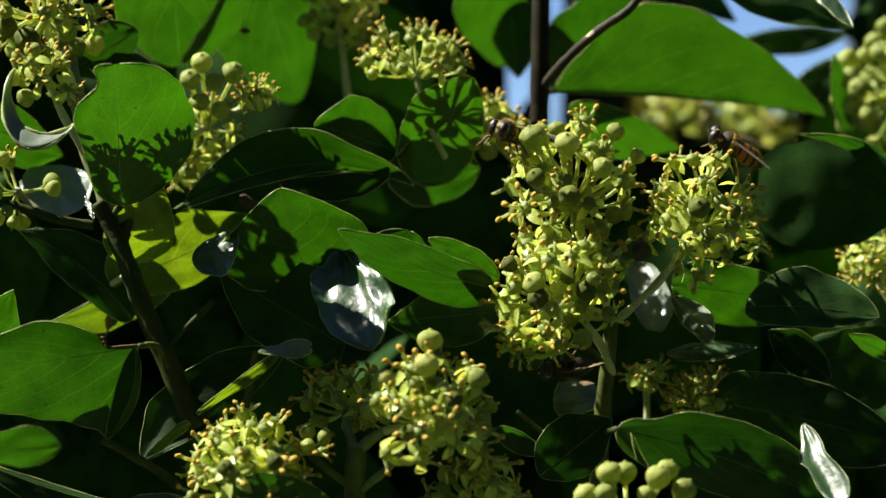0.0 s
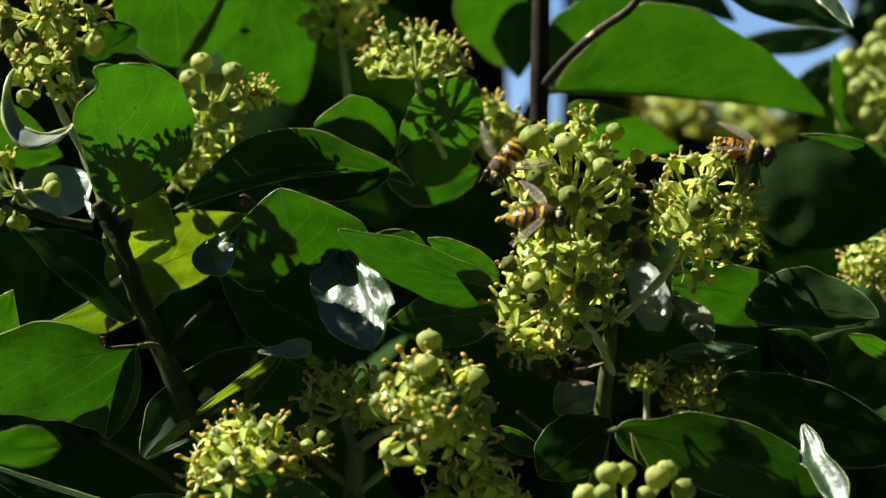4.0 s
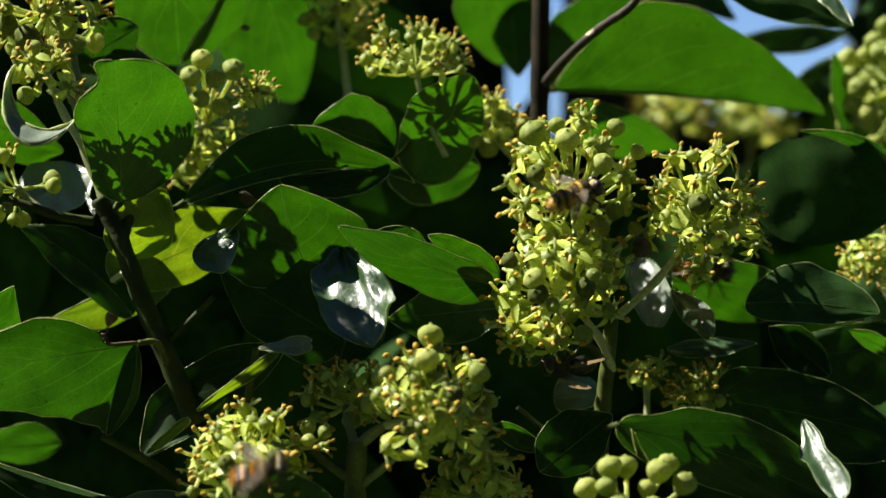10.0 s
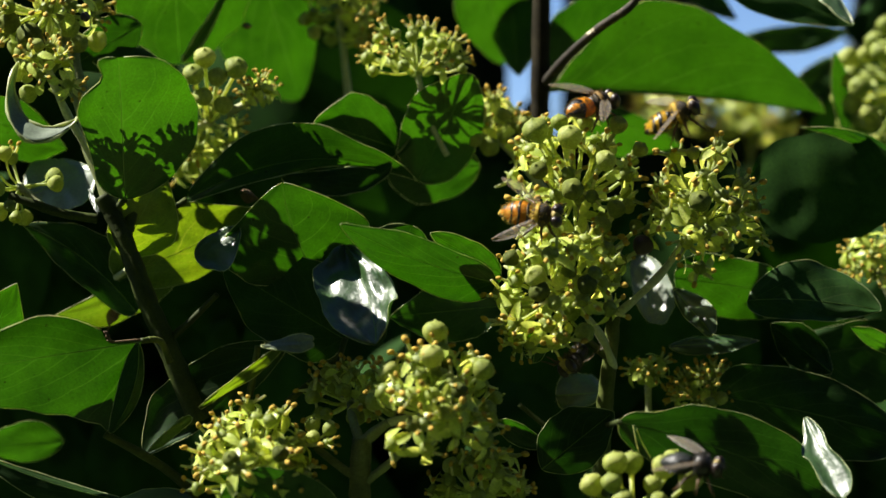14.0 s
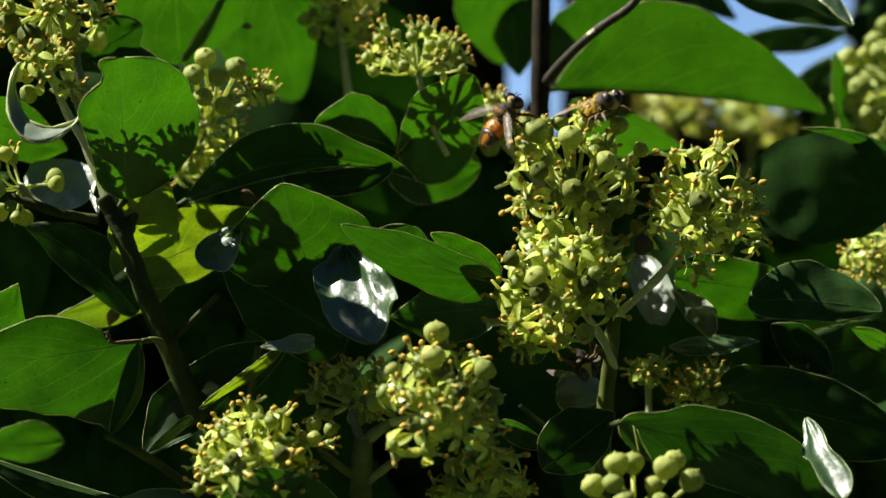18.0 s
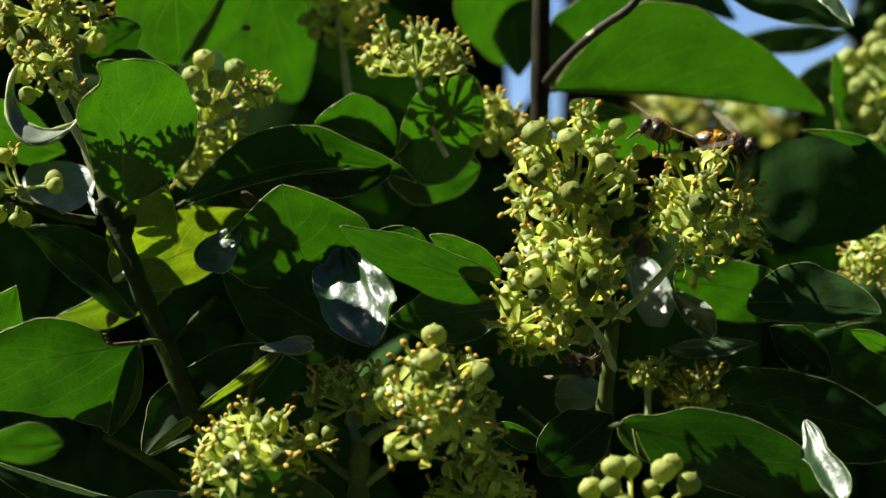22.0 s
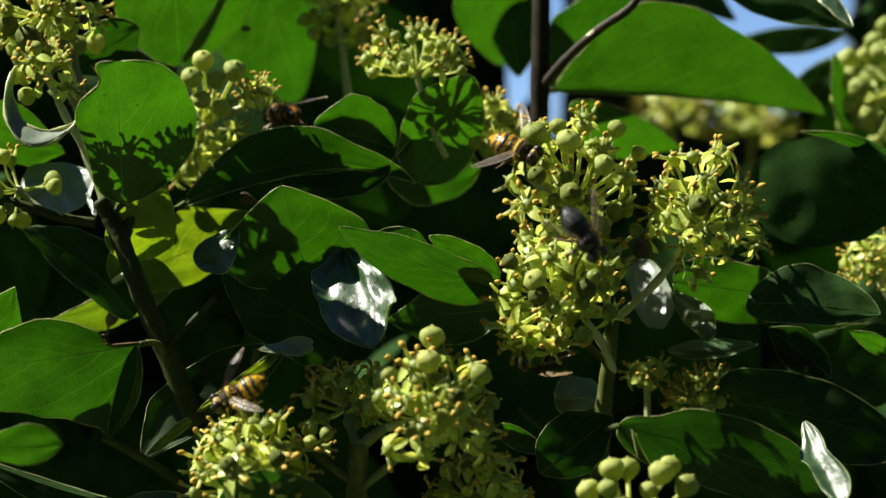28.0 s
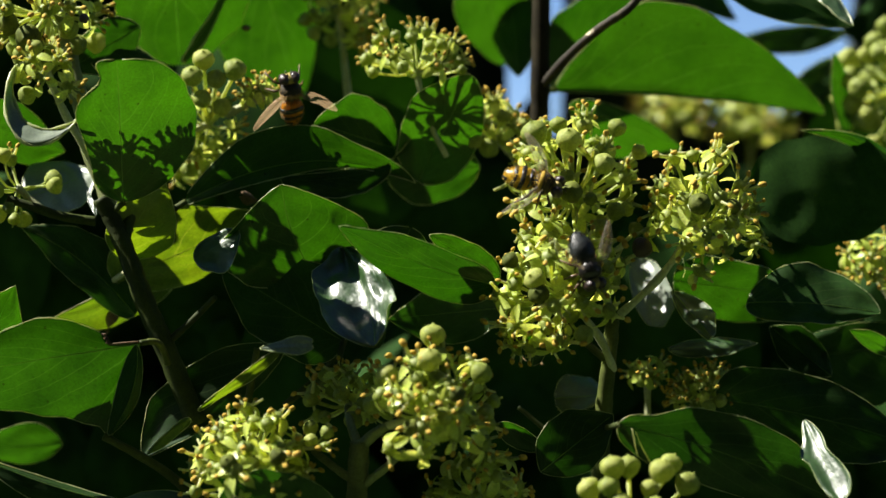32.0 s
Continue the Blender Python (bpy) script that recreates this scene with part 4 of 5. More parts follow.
M_FACE = plain("insect_face", (0.2, 0.15, 0.03), (0.38, 0.3, 0.08), 0.7, 2000)
M_STEEL = plain("fly_blue_black", (0.008, 0.01, 0.01), (0.02, 0.026, 0.024), 0.5, 1500, bump=0.6)
M_PILE = plain("insect_pile", (0.01, 0.008, 0.005), (0.05, 0.035, 0.012), 0.8, 900)
M_LEG = plain("insect_leg", (0.03, 0.016, 0.006), (0.16, 0.085, 0.02), 0.5, 900)


def wing_material():
    m, nt, b = nodes_of("wing_membrane")
    b.inputs["Base Color"].default_value = (0.66, 0.6, 0.52, 1)
    b.inputs["Roughness"].default_value = 0.25
    bumped(nt, b, noise_of(nt, 900.0), 0.6, 0.0002)
    tp = nt.nodes.new("ShaderNodeBsdfTransparent")
    tr = nt.nodes.new("ShaderNodeBsdfTranslucent")
    tr.inputs["Color"].default_value = (0.9, 0.62, 0.34, 1)
    m1, m2 = nt.nodes.new("ShaderNodeMixShader"), nt.nodes.new("ShaderNodeMixShader")
    m1.inputs[0].default_value = 0.6
    m2.inputs[0].default_value = 0.27
    nt.links.new(b.outputs[0], m1.inputs[1])
    nt.links.new(tr.outputs[0], m1.inputs[2])
    nt.links.new(tp.outputs[0], m2.inputs[1])
    nt.links.new(m1.outputs[0], m2.inputs[2])
    nt.links.new(m2.outputs[0], nt.nodes["Material Output"].inputs["Surface"])
    return m


M_WING = wing_material()
ALONG = Matrix.Rotation(math.pi / 2, 4, "Y")


def insect(name, label, body, band, fur, bands, size=1.0, wing_out=52, wing_up=16, seed=1):
    """A fly or bee about 12 mm long, head towards +x, back towards +z."""
    rnd = random.Random(seed)
    k = U * size
    ob = thing(name, (0, 0, 0), label, "insect", "insects at the flowers")
    thorax = part("thorax", Build().lathe(ALONG, [(-17 * k, 3 * k), (-14 * k, 12 * k), (-6 * k, 19 * k), (4 * k, 20.5 * k), (13 * k, 16 * k), (18 * k, 8 * k), (19 * k, 2 * k)], 16), M_BLACK if fur is M_BLACK else M_PILE, ob, "furry thorax")
    hair = Build()
    for i in range(300):
        v = Vector((rnd.gauss(0, 1), rnd.gauss(0, 1), rnd.gauss(0.35, 1))).normalized()
        root = Vector((v.x * 17, v.y * 18.5, v.z * 18.5)) * k
        tip = root + (v + Vector((-0.5, 0, 0)) + Vector((rnd.gauss(0, 0.3), rnd.gauss(0, 0.3), rnd.gauss(0, 0.3)))) * rnd.uniform(4, 7.5) * k
        hair.tube([root, tip], [0.7 * k, 0.12 * k], 3, cap=False)
    part("fur", hair, fur, thorax)
    if bands:
        stripe = Build()
        stripe.lathe(ALONG, [(-8 * k, 19.0 * k), (-6.5 * k, 19.9 * k), (-3 * k, 20.9 * k), (-1.5 * k, 20.7 * k)], 16)
        part("thorax_band", stripe, M_FACE if band is M_YELLOW else fur, thorax)
    drop = pose(-17 * k, 0, -2 * k, 0, -8, 0)

    def girth(s):
        return (20.5 * math.sin(math.pi * min(1, 0.16 + 0.8 * s) ** 0.85) ** 0.75 + 1) * k

    rings = [(-(i / 12) * 53 * k, girth(i / 12)) for i in range(13)]
    flat = Matrix.Diagonal((1, 1, 0.8, 1))
    abdomen = part("abdomen", Build().lathe(drop @ flat @ ALONG, rings[::-1], 18), body, ob)
    for s0, s1 in bands:
        r = [(-(s0 + (s1 - s0) * j / 4) * 53 * k, girth(s0 + (s1 - s0) * j / 4) * (1.05 if 0 < j < 4 else 1.02)) for j in range(5)]
        part("band", Build().lathe(drop @ flat @ ALONG, r[::-1], 24, wob=2.4 * k), band, abdomen)
    fuzz = Build()
    for i in range(320):
        g, a = rnd.uniform(0.05, 0.95), rnd.uniform(0, 6.28)
        r = girth(g)
        root = drop @ Vector((-g * 53 * k, r * math.cos(a), 0.8 * r * math.sin(a)))
        tip = drop @ Vector((-g * 53 * k - 5 * k, (r + 2.6 * k) * math.cos(a + 0.1), 0.8 * (r + 2.6 * k) * math.sin(a + 0.1)))
        fuzz.tube([root, tip], [0.42 * k, 0.08 * k], 3, cap=False)
    part("abdomen_fuzz", fuzz, fur, abdomen)
    head = part("head", Build().ball(pose(25 * k, 0, -1 * k), 10 * k, 16 * k, 16 * k, 12, 8), M_FACE, ob, "pale face")
    for sg in (-1, 1):
        part("eye", Build().ball(pose(27 * k, sg * 10 * k, 2 * k, 0, 0, sg * 22), 10.5 * k, 10 * k, 15 * k, 14, 10), M_EYE, head, "large dark eye")
        part("antenna", Build().tube([(33 * k, sg * 2.5 * k, 6 * k), (39 * k, sg * 4 * k, 7 * k), (43 * k, sg * 6 * k, 3 * k)], [1.2 * k, 1.0 * k, 0.8 * k], 5), M_BLACK, head)
        root = pose(1 * k, sg * 14 * k, 13 * k, sg * wing_up, 0, sg * -wing_out)

        def membrane(s, q, sg=sg, root=root):
            w = 17 * math.sin(math.pi * (0.1 + 0.86 * s ** 0.9)) ** 0.7
            y = -w * 0.25 + w * 1.25 * q
            return root @ Vector((-s * 86 * k, -sg * (y - 6) * k * -1, (1.5 * math.sin(6 * q) - 4 * s * s) * k))
        wing = part("wing", Build().sheet(membrane, 12, 6), M_WING, ob, "clear brownish wing")
        veins = Build()
        for q in (0.03, 0.3, 0.55, 0.8):
            veins.tube([membrane(j / 8 * 0.96, q) for j in range(9)], 0.3 * k, 4)
        part("wing_vein", veins, M_LEG, wing)
        for x, out, fwd in ((11, 26, 16), (1, 30, 0), (-10, 28, -20)):
            a = Vector((x, sg * 10, -13))
            knee = a + Vector((fwd * 0.5, sg * out * 0.55, -4))
            shin = a + Vector((fwd, sg * out * 0.75, -17))
            foot = a + Vector((fwd * 1.4, sg * out * 0.9, -24))
            part("leg", Build().tube([a * k, knee * k, shin * k, foot * k], [2.3 * k, 2.6 * k, 1.5 * k, 0.8 * k], 6), M_LEG, ob)
    return ob


STRIPES = [(0.0, 0.12), (0.27, 0.42), (0.55, 0.69), (0.84, 1.0)]
HOVER_A = insect("hoverfly", "yellow and black striped hoverfly at an ivy flower head", M_YELLOW, M_BLACK, M_FUR_Y, STRIPES, seed=1)
HOVER_B = insect("hoverfly", "yellow-banded hoverfly with spread wings", M_YELLOW, M_BLACK, M_FUR_Y, STRIPES, size=0.97, seed=2)
HOVER_C = insect("hoverfly", "orange-bellied hoverfly with black bands", M_ORANGE, M_BLACK, M_FUR_Y, [(0.02, 0.1), (0.3, 0.38), (0.56, 0.66), (0.8, 1.0)], size=1.03, wing_out=30, seed=3)
BEE_H = insect("honey_bee", "brown furry bee with an orange and black abdomen", M_ORANGE, M_BLACK, M_FUR_B, [(0.0, 0.07), (0.46, 1.0)], size=1.0, seed=4)
BEE_O = insect("honey_bee", "brown honey bee flying between flower heads", M_ORANGE, M_BLACK, M_FUR_B, [(0.22, 0.4), (0.52, 0.68), (0.78, 1.0)], size=0.98, seed=5)
FLY_K = insect("fly", "glossy blue-black fly with clear wings", M_STEEL, M_BLACK, M_BLACK, [], size=1.0, wing_out=34, seed=6)
FLY_D = insect("fly", "dark brown fly clinging under a flower head", M_BLACK, M_BLACK, M_PILE, [], size=0.92, wing_out=30, seed=7)


def stance(x, y, d, f, u):
    """The pose of an insect at a place, head towards f, back towards u."""
    fx = way(*f).normalized()
    shift = fx * 20 * U
    fz = way(*u)
    fz = (fz - fx * fz.dot(fx)).normalized()
    fy = fz.cross(fx)
    m = Matrix((fx, fy, fz)).transposed().to_4x4()
    return Matrix.Translation(at(x, y, d) + shift) @ m


L_SIDE, R_SIDE = (-1, 0.05, -0.15), (1, 0.05, -0.15)
BACK = (0, -0.9, -0.45)      # back up, tipped to the viewer
SHOW = (-0.15, -0.25, -0.95)  # back turned to the viewer


def motions():
    """Wind in the shoots and the flights of the insects."""
    gusts = [(0, -11, 17), (2.5, -12, 19.5), (3.5, -12, 18.5), (5.5, -12, 14.5), (6.5, -12, 13.5), (8, -10, 9), (10, -10, 8), (11, -9, 5), (12, -5, 2), (13, -2, 0),
             (14, -2, 2), (17, 0, 0), (17.5, 1, 0), (18, 0, 3), (18.5, 2, 0), (19, 0, 2), (20, -3, 6), (22, -4, 8), (25, -6, 11), (27.5, -7, 11), (30, -7, 9), (32, -6, 8)]
    for ob, kx, ky in SWAYING:
        o = Vector(ob.location)
        walk(ob, [(t, Matrix.Translation(o + way(kx * x, ky * y, 0))) for t, x, y in gusts])

    def fly(ob, rows):
        walk(ob, [(t, stance(x, y, d, f, u)) for t, x, y, d, f, u in rows])

    face = (-0.4, 0.1, -0.9)
    fly(HOVER_A, [
        (0, 906, 232, -30, (-0.5, -0.02, -0.85), (0.15, -1, -0.25)), (2.2, 906, 233, -30, (-0.5, -0.02, -0.85), (0.15, -1, -0.25)), (2.5, 903, 234, -36, (-0.5, 0.05, -0.8), (0.15, -0.95, -0.3)),
        (3.0, 906, 262, -60, (-0.75, 0.5, -0.4), (0.2, -0.7, -0.7)), (3.5, 902, 266, -60, (-0.75, 0.55, -0.4), (0.2, -0.7, -0.7)), (5.3, 886, 350, -150, (0.3, 0.95, 0), (-0.4, 0.1, -0.9)),
        (5.5, 886, 355, -150, (0.28, 0.95, 0), (-0.4, 0.1, -0.9)), (6.5, 888, 362, -150, (0.3, 0.95, 0), (-0.4, 0.1, -0.9)), (7.0, 892, 362, -150, (0.35, 0.9, 0), (-0.4, 0.1, -0.9)),
        (7.5, 902, 362, -150, (0.6, 0.7, 0), (-0.4, 0.0, -0.9)), (7.7, 890, 330, -150, (-0.6, -0.3, -0.4), BACK), (8.0, 760, -140, -120, (-0.8, -0.4, 0), BACK), (9.2, -160, 260, -150, (0.9, 0, 0), BACK),
        (9.5, 238, 303, -150, (1, 0.1, 0), BACK), (9.8, 820, 360, -140, (1, 0, -0.2), BACK), (10.0, 1012, 345, -150, (0.9, -0.3, 0.3), BACK), (10.2, 960, 345, -150, (-0.2, 0, 1), BACK),
        (10.4, 745, 266, -130, (-0.7, 0.1, 0.6), BACK), (10.6, 880, 385, -195, (0.3, 0.6, 0.7), BACK), (10.85, 873, 388, -195, (-0.4, 0.2, 0.85), BACK), (11.0, 200, -150, -130, (-0.5, -0.5, 0.5), BACK), (11.3, 700, -60, -90, (0.9, 0.2, 0), BACK),
        (11.5, 912, 253, -60, (0.9, 0.1, 0), BACK), (11.8, 1090, 222, -40, (0.9, 0.1, 0.2), BACK), (12.0, 1143, 226, -70, (0.9, 0.1, -0.3), BACK), (13.0, 1147, 226, -70, (0.9, 0.15, -0.3), BACK),
        (13.5, 1162, 222, -40, (0.95, -0.1, -0.2), BACK), (14.0, 1186, 206, -50, (0.93, -0.38, -0.15), BACK), (14.5, 1238, 200, -50, (1, -0.02, -0.15), BACK), (15.3, 1238, 202, -50, (1, 0, -0.15), BACK),
        (16.2, 1150, 320, -130, (0.9, 0.3, 0), BACK), (16.5, 1275, 365, -130, (0.95, -0.1, 0), BACK), (16.8, 1690, 300, -100, (0.9, -0.2, 0), BACK), (17.3, 1660, 215, -80, (-1, 0, 0), BACK),
        (17.5, 1480, 212, -80, (-1, 0, -0.1), BACK), (17.75, 1250, 190, -60, (-0.9, 0, -0.3), BACK), (18.0, 1058, 188, -40, (0.5, -0.2, -0.8), BACK), (18.5, 1080, 186, -40, (0.9, -0.2, -0.3), BACK),
        (18.8, 1090, 150, -50, (0.3, -0.3, 0.8), BACK), (18.93, 1040, 128, -60, (-0.9, 0.1, 0.2), BACK), (19.1, 940, 108, -60, (-0.8, 0.1, -0.4), BACK), (19.3, 1060, 160, -60, (0.6, 0.3, -0.6), BACK), (19.5, 1174, 226, -40, (0.6, -0.25, -0.6), BACK),
        (20.0, 1188, 222, -40, (0.1, 0.1, -1), BACK), (20.5, 1172, 226, -40, face, (0.3, -0.8, -0.4)), (22.2, 1168, 226, -40, face, (0.3, -0.8, -0.4)), (22.5, 1160, 225, -40, (-0.8, 0.2, -0.5), BACK),
        (22.8, 1120, 190, -50, (-0.9, -0.1, -0.4), BACK), (23.0, 1078, 184, -50, (-0.9, -0.1, -0.4), BACK), (23.2, 1036, 190, -50, (-0.95, 0, -0.2), BACK), (23.5, 1000, 197, -30, (-0.9, 0.2, -0.2), BACK), (24.0, 972, 212, 20, (-0.8, 0.4, -0.2), BACK), (24.2, 950, 226, -10, (-0.8, 0.4, -0.2), BACK),
        (24.5, 914, 256, -60, (-0.8, 0.5, -0.3), (0.2, -0.7, -0.6)), (25.5, 906, 256, -60, (-0.75, 0.55, -0.4), (0.2, -0.7, -0.6)), (26.4, 885, 258, -80, (0.3, 0.8, -0.5), (-0.3, -0.3, -0.9)), (27.3, 912, 250, -70, (0.8, 0.4, -0.4), (-0.1, -0.55, -0.8)),
        (28.0, 908, 258, -70, (0.8, 0.4, -0.4), (-0.1, -0.55, -0.8)), (29.0, 914, 248, -70, (0.8, 0.4, -0.4), (-0.1, -0.55, -0.8)), (29.6, 912, 252, -70, (0.8, 0.4, -0.4), (-0.1, -0.55, -0.8)),
        (29.8, 900, 260, -80, (0.5, 0.8, -0.2), (-0.3, -0.3, -0.9)), (30.0, 896, 268, -80, (0.25, 0.95, 0.1), (-0.3, 0, -0.95)), (30.5, 893, 338, -150, (0.3, 0.95, 0), (-0.3, 0, -0.95)), (31.0, 900, 340, -150, (0.35, 0.92, 0), (-0.3, 0, -0.95)),
        (31.5, 925, 325, -150, (0.8, 0.5, 0), (-0.2, -0.3, -0.95)), (32.0, 942, 318, -150, (0.95, 0.28, 0), (-0.1, -0.4, -0.9))])
    fly(HOVER_B, [
        (0, 560, -180, -120, (0.5, 0.5, 0), BACK), (0.3, 640, -60, -120, (0.6, 0.6, 0), BACK), (0.6, 902, 394, -195, (0.85, -0.45, -0.1), (-0.3, -0.6, -0.7)), (1.0, 893, 400, -195, (0.88, -0.4, -0.1), (-0.3, -0.6, -0.7)),
        (1.6, 900, 400, -195, (0.9, -0.35, -0.1), (-0.3, -0.6, -0.7)), (2.0, 927, 388, -195, (0.95, 0.1, -0.1), (-0.2, -0.6, -0.7)), (3.5, 930, 386, -195, (0.95, 0.05, -0.1), (-0.2, -0.6, -0.7)),
        (5.2, 1000, 374, -195, (0.8, 0.1, -0.5), BACK), (5.6, 1002, 375, -195, (0.5, 0.15, -0.85), BACK), (6.0, 987, 378, -195, (0, 0.2, -1), (0, -1, -0.2)), (7.0, 990, 378, -195, (0, 0.2, -1), (0, -1, -0.2)),
        (7.5, 985, 374, -195, (-0.75, 0.1, -0.6), BACK), (7.7, 900, 330, -150, (-0.9, 0, 0), BACK), (8.0, 640, -150, -140, (-0.7, -0.4, 0), BACK), (11.0, 560, -160, -140, (0.6, 0.4, 0), BACK),
        (11.3, 800, 150, -150, (0.6, 0.6, 0), BACK), (11.5, 985, 380, -195, (0.5, 0.4, -0.4), BACK), (11.8, 1250, 700, -170, (0.4, 0.7, 0), BACK), (12.0, 1250, 960, -170, (0.2, 0.8, 0), BACK),
        (20.0, -200, 960, -200, (0.9, 0, 0), BACK), (22.2, 1000, 960, -200, (0.2, -0.8, 0), BACK), (22.5, 848, 470, -200, (-0.8, 0.3, 0), BACK), (22.8, 500, 640, -210, (-0.9, 0.3, -0.2), BACK), (23.0, 385, 676, -210, (0.5, 0.2, 0.8), BACK),
        (23.2, 410, 690, -215, (0.9, 0, 0), BACK), (23.5, 432, 702, -220, (0.95, -0.12, -0.1), BACK), (24.0, 450, 698, -220, (0.97, 0.08, -0.1), BACK), (24.5, 468, 704, -220, (0.95, 0.25, -0.1), BACK),
        (25.0, 463, 704, -220, (0.95, 0.25, -0.1), BACK), (25.5, 482, 706, -220, (0.93, 0.3, -0.1), BACK), (27.5, 504, 686, -220, (0, 0.3, -1), (0, -1, -0.25)), (27.8, 440, 690, -220, (-0.8, 0.3, -0.4), BACK),
        (28.0, 424, 692, -220, (-0.8, 0.5, 0.2), (-0.3, -0.6, -0.7)), (29.0, 410, 694, -220, (-0.8, 0.5, 0.2), (-0.3, -0.6, -0.7)), (29.6, 405, 694, -220, (-0.8, 0.5, 0.2), (-0.3, -0.6, -0.7)),
        (30.0, 390, 698, -220, (-0.8, 0.5, 0.1), (-0.3, -0.6, -0.7)), (30.3, 330, 735, -220, (-0.8, 0.5, 0.1), BACK), (30.6, 150, 960, -200, (-0.5, 0.8, 0), BACK), (32, 100, 980, -200, (-0.5, 0.8, 0), BACK)])
    fly(HOVER_C, [
        (0, 1308, 262, -60, (-0.88, -0.42, -0.1), (0.4, -0.85, -0.35)), (0.3, 1316, 264, -60, (-0.9, -0.38, -0.1), (0.4, -0.85, -0.35)), (0.7, 1308, 262, -60, (-0.92, -0.3, -0.1), (0.3, -0.85, -0.35)),
        (1.0, 1258, 260, -60, (-0.97, 0.05, -0.2), BACK), (1.25, 1255, 256, -60, (-0.6, 0.05, -0.75), BACK), (1.5, 1262, 254, -60, (0.6, 0, -0.75), BACK), (1.75, 1280, 256, -60, (0.9, 0.1, -0.4), BACK),
        (2.0, 1292, 258, -60, (0.97, 0.12, -0.15), BACK), (2.5, 1312, 264, -60, (0.94, 0.3, -0.1), BACK), (6.2, 1316, 262, -60, (0.94, 0.32, -0.1), BACK), (6.6, 1324, 264, -60, (0.93, 0.3, -0.1), (0, -0.7, -0.7)),
        (7.5, 1322, 262, -60, (0.92, 0.38, -0.1), (0, -0.7, -0.7)), (7.75, 1290, 180, -90, (0.3, -0.3, 0.6), BACK), (8.0, 1220, 86, -90, (-0.9, -0.35, -0.2), BACK), (8.5, 1046, 110, -90, (-0.3, 0.1, -0.9), BACK),
        (8.75, 1060, 80, -90, (0.6, 0, -0.5), BACK), (9.0, 1084, 46, -90, (0.98, -0.05, 0), BACK), (9.25, 1085, 80, -90, (0.2, 0, 0.9), BACK), (9.5, 1068, 112, -90, (-0.98, 0, -0.1), BACK), (9.6, 1327, 36, -90, (-0.4, 0.1, 0.8), BACK), (9.7, 1400, 230, -100, (0.3, 0.5, 0.7), BACK), (9.8, 1397, 409, -110, (0.7, 0.5, 0.1), BACK),
        (10.0, 1242, 478, 30, (0.9, 0.1, -0.2), BACK), (10.2, 1225, 486, 40, (0.9, 0, 0.2), BACK), (10.4, 1472, 158, -100, (0.7, -0.2, 0.6), BACK), (10.5, 1420, 130, -90, (-0.1, 0, 0.95), BACK), (10.6, 1318, 146, -90, (-0.9, 0, 0.2), BACK), (10.75, 1520, 200, -80, (-0.9, 0.2, -0.3), BACK), (11.0, 1464, 284, -80, (-0.98, 0, 0), BACK),
        (11.5, 1284, 268, -110, (-0.95, -0.15, 0), BACK), (12.0, 1208, 262, -120, (-0.95, 0.1, 0), BACK), (12.5, 1188, 278, -120, (-0.85, 0.4, -0.1), BACK), (12.8, 1090, 200, -70, (-0.8, -0.2, 0), BACK), (13.0, 955, 156, -80, (0.5, 0.3, -0.7), BACK),
        (13.25, 880, 240, -90, (0.8, 0.3, 0), BACK), (13.5, 897, 298, -100, (0.98, 0, 0), BACK), (13.8, 930, 355, -150, (0.95, 0.1, 0), BACK), (14.0, 938, 378, -195, (0.9, 0.1, -0.2), SHOW), (15.4, 940, 374, -195, (0.9, 0.1, -0.2), SHOW),
        (16.2, 1150, 420, -120, (0.9, -0.3, 0), BACK), (16.5, 1508, 312, -90, (0.95, -0.2, 0), BACK), (16.75, 1740, 260, -90, (0.9, -0.2, 0), BACK), (32, 1740, 260, -90, (0.9, -0.2, 0), BACK)])
